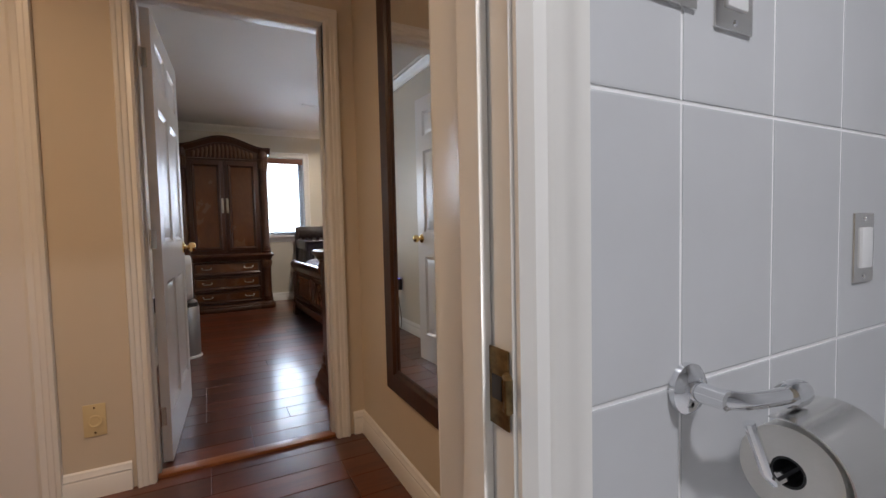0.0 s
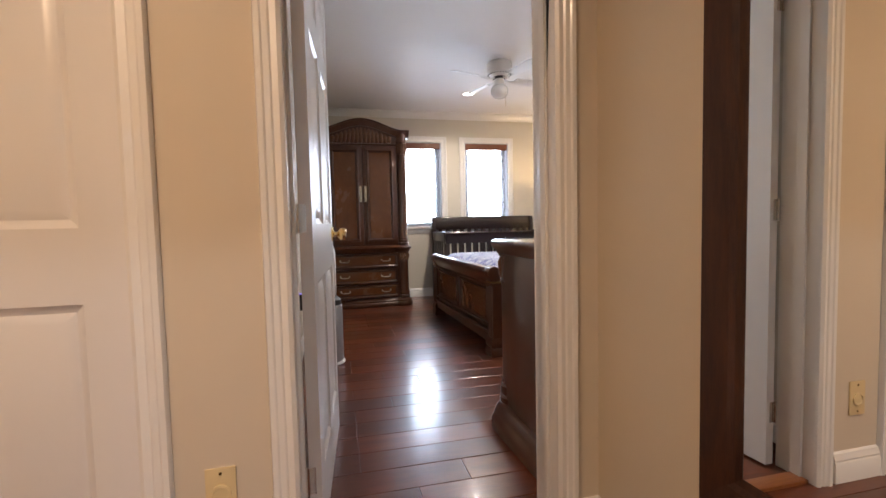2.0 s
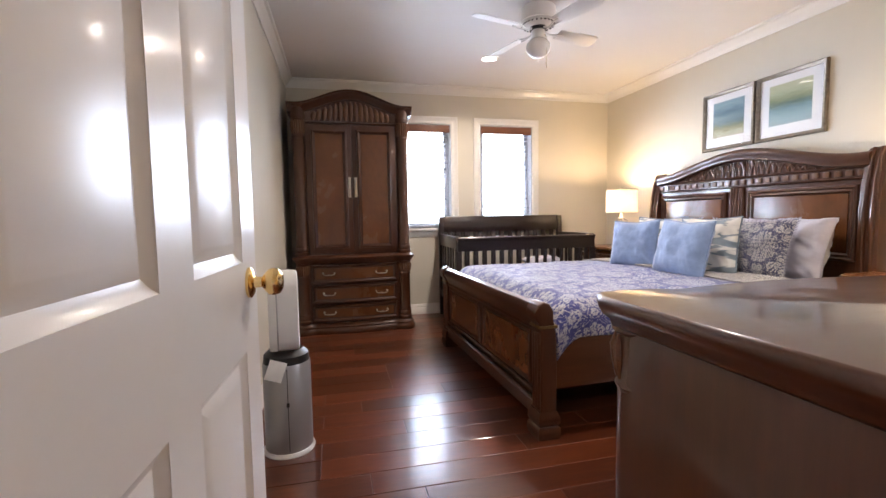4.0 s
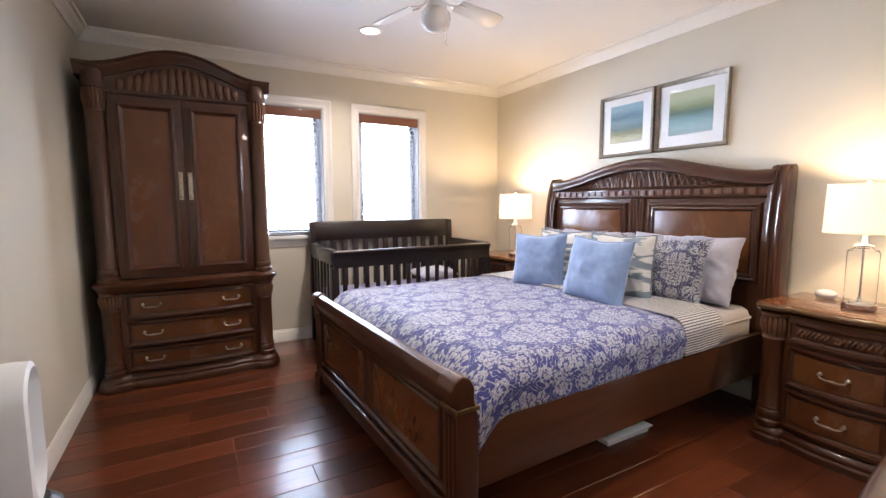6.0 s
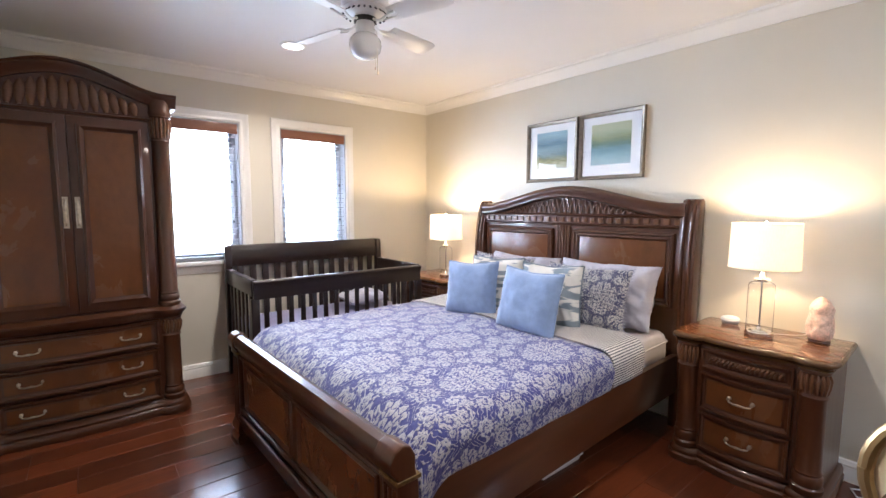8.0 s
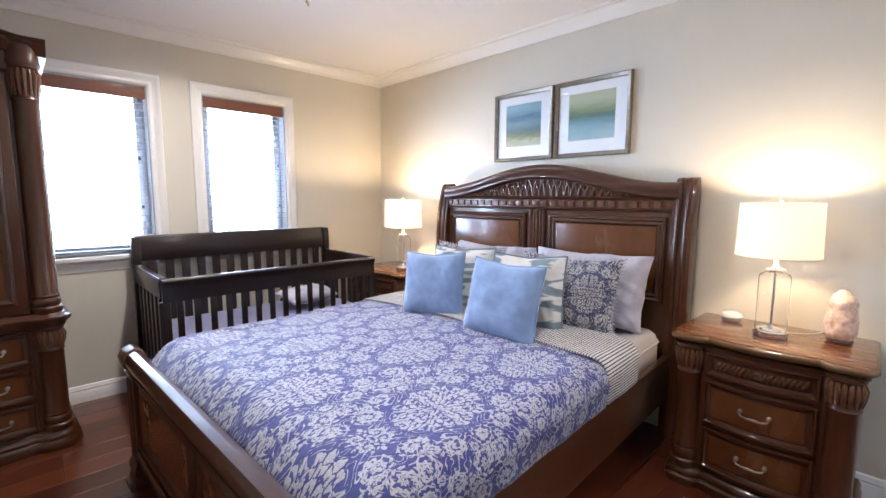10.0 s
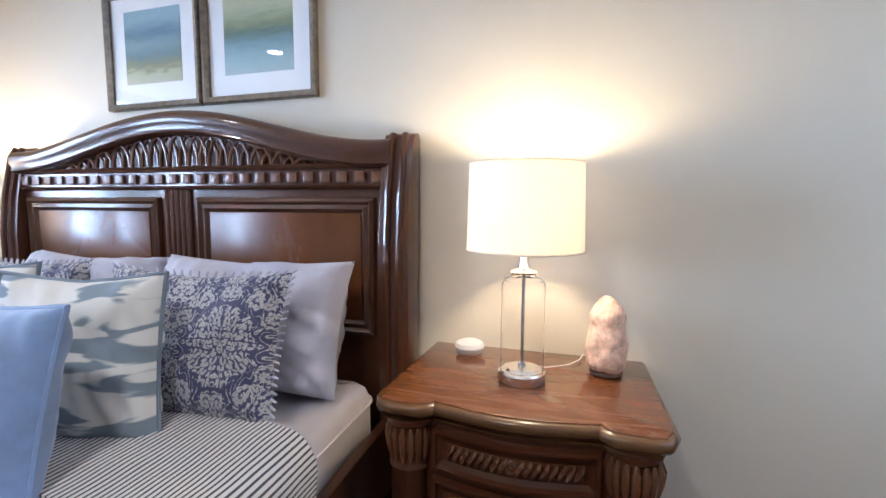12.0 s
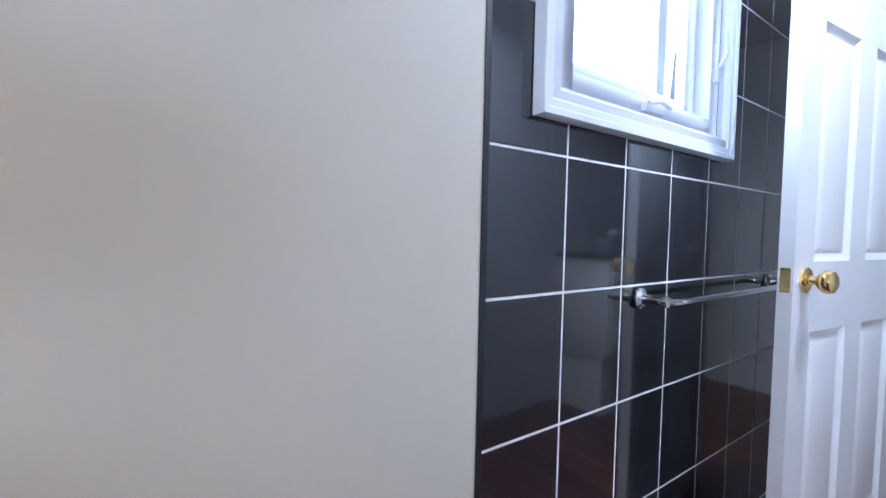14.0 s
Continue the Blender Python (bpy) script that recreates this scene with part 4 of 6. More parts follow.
def bed():
    b = thing("sleigh_bed", Matrix.Translation((2.466, 5.314, 0)) @ pose(0, 0, 0, 0, 0, -90 + 2.2), "dark cherry sleigh bed with a carved arched headboard", "bed")
    # headboard
    HW, Y = 0.925, 1.075
    n = 48

    def top(x):
        q = min(1.0, abs(x) / 0.80)
        return 1.388 + 0.130 * (0.5 + 0.5 * math.cos(math.pi * q)) ** 0.9

    xs = [-0.82 + 1.68 * i / n for i in range(n + 1)]
    part("headboard", S().box(-0.82, 0.86, Y - 0.01, Y + 0.045, 0.22, 1.255), CHERRY, b)
    rail = [(-0.030, -0.085), (-0.044, -0.075), (-0.040, -0.060), (-0.048, -0.045), (-0.052, -0.022), (-0.042, -0.004), (-0.018, 0.004), (0.03, 0.002), (0.05, -0.02), (0.05, -0.085)]
    part("top_rail", S().rings([[(x, Y + o, top(x) + w) for o, w in rail] for x in xs]), CHERRY_X, b, smooth=45)
    part("arch_back", S().wall_strip(xs, [1.24] * (n + 1), [top(x) - 0.07 for x in xs], Y + 0.012, Y + 0.04), CARVED, b, "carved backing under the arch")
    # interlaced loops under the arch
    for i in range(-12, 13):
        x = i * 0.045
        hh = top(x) - 0.085 - 1.315
        if hh < 0.012:
            continue
        w = 0.042
        loop = [(x - w, 0, 0), (x - w * 0.9, 0, hh * 0.45), (x - w * 0.45, 0, hh * 0.9), (x, 0, hh), (x + w * 0.45, 0, hh * 0.9), (x + w * 0.9, 0, hh * 0.45), (x + w, 0, 0)]
        part("carved_loop", S().rod([(px, Y - 0.006 + 0.004 * (i % 2), 1.315 + pz) for px, _, pz in loop], 0.0068, 8), CARVED, b)
    for z0, z1, o in ((1.298, 1.318, 0.030), (1.232, 1.246, 0.030)):
        part("bead_moulding", S().sweep([(-0.82, Y, z0), (0.86, Y, z0)], [(0, 0), (o * 0.7, 0.0), (o, (z1 - z0) / 2), (o * 0.7, z1 - z0), (0, z1 - z0)]), CHERRY_X, b)
    part("frieze_rail", S().box(-0.82, 0.86, Y - 0.016, Y + 0.02, 1.240, 1.302), CHERRY_X, b)
    tooth = S().box(-0.020, 0.020, -0.010, 0.0, -0.018, 0.018).mesh("carved_tooth", 0.006)
    for i in range(26):
        part("carved_tooth", tooth, CARVED, b, at=Matrix.Translation((-0.775 + 1.585 * i / 25, Y - 0.016, 1.272)))
    for x0, x1 in ((-0.775, -0.085), (0.085, 0.80)):
        z0, z1 = 0.735, 1.205
        fr = S()
        lay = [(0.0, 0.010), (0.004, 0.026), (0.016, 0.032), (0.026, 0.022), (0.040, 0.026), (0.052, 0.014), (0.058, 0.013)]
        fr.rings([[(x0 + i, Y - o, z0 + i), (x1 - i, Y - o, z0 + i), (x1 - i, Y - o, z1 - i), (x0 + i, Y - o, z1 - i)] for i, o in lay], caps=False)
        part("panel_moulding", fr, CHERRY_X, b, smooth=6)
        part("panel", S().box(x0 + 0.054, x1 - 0.054, Y - 0.018, Y - 0.009, z0 + 0.054, z1 - 0.054), BURL, b, "burl veneer panel", bevel=0.003)
    for i in range(-2, 3):
        part("reed", S().rod([(i * 0.024, Y - 0.014, 0.56), (i * 0.024, Y - 0.014, 1.232)], 0.013, 10), CHERRY, b)
    # scrolled posts of the headboard, leaning back at the top
    for sx in (-1, 1):
        prof = []
        path = [(-0.055, 0.0), (-0.055, 0.5), (-0.062, 0.85), (-0.060, 1.05), (-0.045, 1.20), (-0.025, 1.30), (-0.012, 1.37), (0.01, 1.408), (0.045, 1.418), (0.066, 1.395)]
        back = [(0.066, 1.30), (0.060, 1.15), (0.050, 0.9), (0.045, 0.5), (0.045, 0.0)]
        poly = [(Y + y, z) for y, z in path + back]
        x0, x1 = (0.825, 0.930) if sx > 0 else (-0.890, -0.790)
        post = S().rings([[(x, y, z) for y, z in poly] for x in (x0, x1)])
        p = part("post", post, CHERRY, b, bevel=0.006)
        for k in (0.3, 0.7):
            xx = x0 + (x1 - x0) * k
            part("flute", S().rod([(xx, Y + y - 0.001, z) for y, z in path[1:-2]], 0.013, 8), CHERRY, p)
    # footboard, a little narrower than the headboard
    F, FC, FW = -1.03, 0.051, 0.815
    prof = [(0.028, 0.12), (0.028, 0.34), (0.022, 0.47), (0.012, 0.535), (0.010, 0.565), (0.008, 0.602), (-0.006, 0.630), (-0.030, 0.642), (-0.054, 0.633), (-0.068, 0.608), (-0.066, 0.580), (-0.050, 0.560), (-0.040, 0.538), (-0.030, 0.510), (-0.024, 0.45), (-0.022, 0.12)]
    part("footboard", S().rings([[(x, F + y, z) for y, z in prof] for x in (FC - FW + 0.03, FC + FW - 0.03)]), CHERRY_X, b, smooth=40)
    for z, o in ((0.508, 0.030), (0.205, 0.034), (0.165, 0.044)):
        part("rail_moulding", S().rod([(FC - FW + 0.05, F - o, z), (FC + FW - 0.05, F - o, z)], 0.011, 8), CHERRY_X, b)
    part("bottom_rail", S().box(FC - FW + 0.05, FC + FW - 0.05, F - 0.044, F + 0.028, 0.085, 0.165), CHERRY_X, b, bevel=0.008)
    for x0, x1 in ((FC - 0.69, FC - 0.035), (FC + 0.035, FC + 0.69)):
        z0, z1 = 0.218, 0.494
        fr = S()
        lay = [(0.0, 0.022), (0.004, 0.034), (0.014, 0.038), (0.024, 0.030), (0.034, 0.024)]
        fr.rings([[(x0 + i, F - o, z0 + i), (x0 + i, F - o, z1 - i), (x1 - i, F - o, z1 - i), (x1 - i, F - o, z0 + i)] for i, o in lay], caps=False)
        part("panel_moulding", fr, CHERRY_X, b, smooth=6)
        part("panel", S().box(x0 + 0.03, x1 - 0.03, F - 0.027, F - 0.02, z0 + 0.03, z1 - 0.03), BURL, b, "burl veneer panel")
    for sx in (-1, 1):
        x0, x1 = sorted((FC + sx * 0.735, FC + sx * 0.830))
        pp = [(0.034, 0.02), (0.036, 0.34), (0.030, 0.51), (0.018, 0.560), (0.018, 0.604), (0.0, 0.638), (-0.030, 0.651), (-0.060, 0.638), (-0.078, 0.609), (-0.074, 0.574), (-0.054, 0.550), (-0.048, 0.52), (-0.046, 0.34), (-0.046, 0.02)]
        p = part("post", S().rings([[(x, F + y, z) for y, z in pp] for x in (x0, x1)]), CHERRY, b, bevel=0.008, segs=3, smooth=50)
        part("band", S().box(x0 - 0.004, x1 + 0.004, F - 0.056, F + 0.036, 0.526, 0.540), OLDBRASS, p, "antique gilt band", bevel=0.002)
        for k in (0.25, 0.5, 0.75):
            part("flute", S().rod([(x0 + (x1 - x0) * k, F - 0.047, 0.14), (x0 + (x1 - x0) * k, F - 0.047, 0.505)], 0.009, 8), CHERRY, p)
        base = [(x0 - 0.006, F - 0.058), (x1 + 0.006, F - 0.058), (x1 + 0.006, F + 0.040), (x0 - 0.006, F + 0.040)]
        part("foot", S().stack(base, [(0.004, 0.0), (0.012, 0.02), (0.010, 0.05), (-0.004, 0.062), (0.008, 0.075), (0.008, 0.10), (-0.002, 0.118), (-0.006, 0.13)]), CHERRY_X, p, smooth=50)
        rx = 0.025 + sx * 0.822
        part("side_rail", S().box(rx - 0.017, rx + 0.017, F + 0.03, Y, 0.228, 0.465), RAIL, b, bevel=0.006)
        hx0, hx1 = (0.825, 0.930) if sx > 0 else (-0.890, -0.790)
        part("head_foot", S().box(hx0, hx1, Y - 0.05, Y + 0.045, 0.0, 0.03), CHERRY, b)
    part("slat_deck", S().box(-0.775, 0.825, F + 0.04, Y - 0.02, 0.26, 0.30), CHERRY, b)
    return b


NAVY = cloth("navy_binding", (0.02, 0.021, 0.04), 0.2)
RAIL = wood("rail_wood", (0.060, 0.0200, 0.0080), (0.088, 0.0300, 0.0118), (9, 0.8, 9), 0.32, 0.8, coat_rough=0.10, bump=0.015)
BEDM = Matrix.Translation((2.466, 5.314, 0)) @ pose(0, 0, 0, 0, 0, -90 + 2.2)


def drape(name, y0, y1, ztop, hang, half, material, label, category, wave=0.006, lift=0.0, foot_tuck=False, nx=90, ny=70, thick=0.012, skew=0.0, edge_cloth=None):
    """A cloth over the mattress, hanging on both sides; UV in metres of cloth."""
    me = bpy.data.meshes.new(name)
    r = 0.075
    flat = half - r
    arc_len = r * math.pi / 2
    total = flat + arc_len + hang
    verts, uvs = [], []
    for j in range(ny + 1):
        for i in range(nx + 1):
            s = -total + 2 * total * i / nx
            a = abs(s)
            edge = 1.0 if s > 0 else -1.0
            y = y0 + (y1 - y0) * j / ny
            if a < flat:
                x, z, nxv, nzv = s, ztop, 0, 1
            elif a < flat + arc_len:
                q = (a - flat) / r
                x, z, nxv, nzv = edge * (flat + r * math.sin(q)), ztop - r + r * math.cos(q), math.sin(q), math.cos(q)
            else:
                x, z, nxv, nzv = edge * (half + 0.0), ztop - r - (a - flat - arc_len), 1, 0
            k = noise.noise(Vector((s * 4.5, y * 4.5, lift * 9))) * wave + noise.noise(Vector((s * 16, y * 13, 3 + lift))) * wave * 0.45
            dome = 0.022 * (1 - min(1, abs(s) / half) ** 2)
            drop = 0.0
            if foot_tuck:
                tq = max(0.0, 1 - (y - y0) / 0.14)
                drop = 0.10 * tq ** 2
            yy = y + skew * (a / total) ** 4 * (j / ny) ** 2
            verts.append((x + edge * nxv * (k + 0.0), yy, z + nzv * k + (dome if a < flat + arc_len else 0.0) * nzv - drop))
            uvs.append((s, y))
    faces = [(j * (nx + 1) + i, j * (nx + 1) + i + 1, (j + 1) * (nx + 1) + i + 1, (j + 1) * (nx + 1) + i) for j in range(ny) for i in range(nx)]
    me.from_pydata(verts, [], faces)
    lay = me.uv_layers.new(name="UVMap")
    for loop in me.loops:
        lay.data[loop.index].uv = uvs[loop.vertex_index]
    for p in me.polygons:
        p.use_smooth = True
    me.materials.append(material)
    top = thing(name, BEDM @ Matrix.Translation((0.025, 0, 0)), label, category)
    ob = new("cover", me)
    ob.parent = top
    sol = ob.modifiers.new("thickness", "SOLIDIFY")
    sol.thickness, sol.offset = thick, 1.0
    rim = [verts[ny * (nx + 1) + i] for i in range(nx + 1)]
    part("binding", S().rod([(x * 1.004, y + 0.002, z + thick * 0.5) for x, y, z in rim], thick * 0.62, 6), edge_cloth or material, top, "bound edge")
    return top


def mattress():
    mt = thing("mattress", BEDM, "thick mattress in a grey-lilac fitted sheet", "mattress")
    outline = []
    for cx, cy, a in ((0.745, 0.94, 0), (-0.695, 0.94, 90), (-0.695, -0.90, 180), (0.745, -0.90, 270)):
        outline += arc(cx, cy, 0.075, a, a + 90, 6)
    part("body", S().stack(outline, [(-0.02, 0.302), (0.0, 0.32), (0.0, 0.55), (-0.012, 0.585), (-0.04, 0.605), (-0.09, 0.612)]), SHEET, mt, smooth=60)
    part("border_cord", S().rod([(x * 1.003, y * 1.003, 0.55) for x, y in outline + outline[:1]], 0.005, 6), SHEET, mt)


def pillow(name, w, h, t, at, material, label, cord=None, category="pillow", uvshift=(0, 0), fringe=False, seed=0, plump=0.55, uvscale=1.0, crease=1.0):
    """A filled cushion, upright in x and z, resting on its lower edge; UV in metres."""
    p = thing(name, at, label, category)
    me = bpy.data.meshes.new("cover")
    n = 44
    verts, uvs, faces = [], [], []
    for side in (-1, 1):
        for j in range(n + 1):
            for i in range(n + 1):
                u, v = -1 + 2 * i / n, -1 + 2 * j / n
                pin = 0.055
                x = w / 2 * u * (1 - pin * (1 - v * v))
                z = h / 2 * v * (1 - pin * (1 - u * u))
                th = t / 2 * ((1 - u ** 4) * (1 - v ** 4)) ** plump
                k = noise.noise(Vector((u * 2.2 + seed, v * 2.2, seed + side))) * 0.014 + noise.noise(Vector((u * 7 + v * 3, v * 3 - u * 2 + seed, seed))) * 0.008 * (0.4 + abs(u)) + noise.noise(Vector((u * 15, v * 11 + seed, seed))) * 0.0025
                y = side * (th * (1 - 0.12 * v) + crease * k * min(1, th / 0.02))
                verts.append((x, y, z + h / 2 - 0.012 * (1 - abs(u)) * max(0, v)))
                uvs.append(((x * uvscale + uvshift[0]), (z * uvscale + uvshift[1])))
        o = 0 if side < 0 else (n + 1) ** 2
        for j in range(n):
            for i in range(n):
                q = (o + j * (n + 1) + i, o + j * (n + 1) + i + 1, o + (j + 1) * (n + 1) + i + 1, o + (j + 1) * (n + 1) + i)
                faces.append(q if side < 0 else q[::-1])
    me.from_pydata(verts, [], faces)
    lay = me.uv_layers.new(name="UVMap")
    for loop in me.loops:
        lay.data[loop.index].uv = uvs[loop.vertex_index]
    for f in me.polygons:
        f.use_smooth = True
    part("cover", me, material, p)
    ring = []
    for k in range(n):
        ring.append(verts[k])
    for k in range(n):
        ring.append(verts[k * (n + 1) + n])
    for k in range(n, 0, -1):
        ring.append(verts[n * (n + 1) + k])
    for k in range(n, 0, -1):
        ring.append(verts[k * (n + 1)])
    if cord:
        part("piping", S().rod(ring + ring[:1], 0.0055, 6), cord, p, "contrasting corded edge")
    if fringe:
        s = S()
        for k in range(0, len(ring), 2):
            x, y, z = ring[k]
            d = Vector((x, 0, z - h / 2)).normalized() * 0.016
            s.rod([(x, y, z), (x + d.x, y, z + d.z)], [0.005, 0.003], 5)
        tagged(part("fringe", s, LILAC, p, "pale tasselled edge"), kind="stuff")
    return p


def lean(x, y, z, tilt, turn=0.0, roll=0.0):
    """A cushion at a place on the bed, facing the foot and leaning back."""
    return Matrix.Translation((x, y, z)) @ pose(0, 0, 0, 0, 0, -90 + turn) @ pose(0, 0, 0, -tilt, roll, 0)


def nightstand():
    a = thing("nightstand", Matrix.Translation((3.632, 4.040, 0)) @ pose(0, 0, 0, 0, 0, -90), "dark cherry bedside chest with carved columns", "nightstand", "bedside chests")
    hw, d = 0.318, 0.420
    out = front(hw, d, 0.115, 0.028, 0.030, 48)
    part("plinth", S().stack(out, [(0.022, 0.0), (0.026, 0.010), (0.026, 0.034), (0.014, 0.042), (0.018, 0.052), (0.018, 0.066), (0.004, 0.078), (-0.004, 0.086)]), CHERRY_X, a, smooth=50)
    part("case", S().box(-hw + 0.012, hw - 0.012, -d, 0, 0.08, 0.668), CHERRY, a)
    part("top_moulding", S().stack(out, [(-0.004, 0.652), (0.008, 0.656), (0.010, 0.663), (0.004, 0.667), (0.012, 0.672), (0.024, 0.677), (0.031, 0.685), (0.032, 0.694), (0.028, 0.702), (0.020, 0.7055), (0.016, 0.706)]), GLAZE, a, "glazed brown edge moulding", smooth=50)
    part("top", S().stack(out, [(0.010, 0.700), (0.0165, 0.7065), (0.0155, 0.7090), (0.012, 0.7100)]), CHERRY_TOP, a, "polished top board", smooth=30)
    for sx in (-1, 1):
        x, y = sx * (hw - 0.056), -d + 0.012
        part("column", column(0.050, 0.082, 0.658, 0.10, 0.125), CHERRY, a, at=Matrix.Translation((x, y, 0)))
        carving(a, 0.050, 0.545, 0.640, x, y)
    face = lambda x: -d - 0.030 * math.cos(math.pi * x / (2 * 0.205)) ** 1.2 if abs(x) < 0.205 else -d
    part("front", S().rings([[(x, face(x) - 0.003, 0.085), (x, face(x) - 0.003, 0.655), (x, -d + 0.02, 0.655), (x, -d + 0.02, 0.085)] for x in [-0.203 + 0.406 * i / 20 for i in range(21)]]), CHERRY, a)
    for z0, z1, carved in ((0.535, 0.642, True), (0.318, 0.515, False), (0.108, 0.300, False)):
        dr = part("drawer", curved_panel(-0.196, 0.196, z0, z1, face, 0.022, 0.006, 0.026), CHERRY_X, a, smooth=9)
        xi = [-0.160 + 0.32 * i / 12 for i in range(13)]
        part("veneer", S().rings([[(x, face(x) - 0.009, z0 + 0.035), (x, face(x) - 0.009, z1 - 0.035), (x, face(x) - 0.003, z1 - 0.035), (x, face(x) - 0.003, z0 + 0.035)] for x in xi]), CARVED if carved else BURL, dr)
        if carved:
            for i in range(-8, 9):
                if i == 0:
                    continue
                x = i * 0.0185
                part("carved_scroll", S().rod([(x - 0.008, face(x) - 0.010, z0 + 0.036), (x - 0.003, face(x) - 0.017, z0 + 0.050), (x + 0.006, face(x) - 0.016, z1 - 0.045), (x + 0.010, face(x) - 0.010, z1 - 0.036)], [0.004, 0.007, 0.007, 0.004], 6), CARVED, dr)
            part("rosette", S().lathe([(0.017, 0.0), (0.017, 0.005), (0.012, 0.010), (0.006, 0.008), (0.0, 0.012)], 14, caps=False).moved(Matrix.Translation((0, face(0) - 0.009, (z0 + z1) / 2)) @ Euler((radians(90), 0, 0)).to_matrix().to_4x4()), CARVED, dr)
        else:
            part("handle", BAIL, PEWTER, dr, "antique pewter drop handle", at=Matrix.Translation((0, face(0) - 0.009, (z0 + z1) / 2 + 0.008)))
    return a


def table_lamp():
    a = thing("table_lamp", Matrix.Translation((3.388, 4.046, 0.7105)), "lit bedside lamp with a glass cylinder body", "lamp", "bedside lamps")
    part("base", S().lathe([(0.0, 0.0), (0.061, 0.0), (0.063, 0.003), (0.063, 0.026), (0.059, 0.031), (0.0, 0.031)], 36), STEEL, a, "brushed steel base")
    r = 0.058
    prof = [(r, 0.032), (r, 0.262), (r - 0.006, 0.275), (0.034, 0.283), (0.031, 0.290), (0.031, 0.296), (0.028, 0.296), (0.028, 0.288), (0.032, 0.281), (r - 0.008, 0.272), (r - 0.0025, 0.260), (r - 0.0025, 0.032)]
    part("body", S().lathe(prof + prof[:1], 40, caps=False), THIN, a, "clear glass cylinder").visible_shadow = False
    part("stem", S().lathe([(0.0045, 0.03), (0.0045, 0.30)], 12), STEEL, a)
    part("seat", S().lathe([(0.0, 0.031), (0.045, 0.031), (0.040, 0.037), (0.012, 0.040), (0.008, 0.052), (0.0, 0.053)], 24), STEEL, a)
    part("collar", S().lathe([(0.0, 0.292), (0.038, 0.292), (0.040, 0.296), (0.036, 0.301), (0.018, 0.306), (0.014, 0.318), (0.011, 0.345), (0.0, 0.345)], 24), CHROME, a, "polished metal collar")
    z0, z1, r0, r1 = 0.354, 0.576, 0.152, 0.146
    part("shade", S().lathe([(r0, z0), (r1, z1), (r1 - 0.002, z1), (r0 - 0.002, z0), (r0, z0)], 64, caps=False), SHADE, a, "white linen drum shade")
    for z, r in ((z0, r0), (z1, r1)):
        part("trim_ring", S().rod([(r * math.cos(k), r * math.sin(k), z) for k in (2 * math.pi * i / 48 for i in range(49))], 0.0022, 6), SHADE, a)
    part("spider", S().rod([(-r1 + 0.003, 0, z1 - 0.012), (0, 0, z1 - 0.006), (r1 - 0.003, 0, z1 - 0.012)], 0.002, 6).rod([(0, -r1 + 0.003, z1 - 0.012), (0, 0, z1 - 0.006), (0, r1 - 0.003, z1 - 0.012)], 0.002, 6), STEEL, a)
    part("harp", S().rod([(0, 0.03 * math.sin(math.pi * i / 10) * (1 if s > 0 else -1), 0.35 + 0.23 * i / 10) for s in (1,) for i in range(11)], 0.0018, 6).rod([(0, -0.03 * math.sin(math.pi * i / 10), 0.35 + 0.23 * i / 10) for i in range(11)], 0.0018, 6), STEEL, a)
    part("finial", S().lathe([(0.003, z1 - 0.008), (0.003, z1 + 0.002), (0.009, z1 + 0.010), (0.009, z1 + 0.016), (0.0, z1 + 0.024)], 14), CHROME, a)
    part("cord", S().rod([(0.055, -0.02, 0.006), (0.10, -0.05, 0.004), (0.15, -0.12, 0.004), (0.20, -0.15, 0.005), (0.25, -0.16, 0.006)], 0.0019, 6), WHITEP, a, "pale lamp cord")
    return a


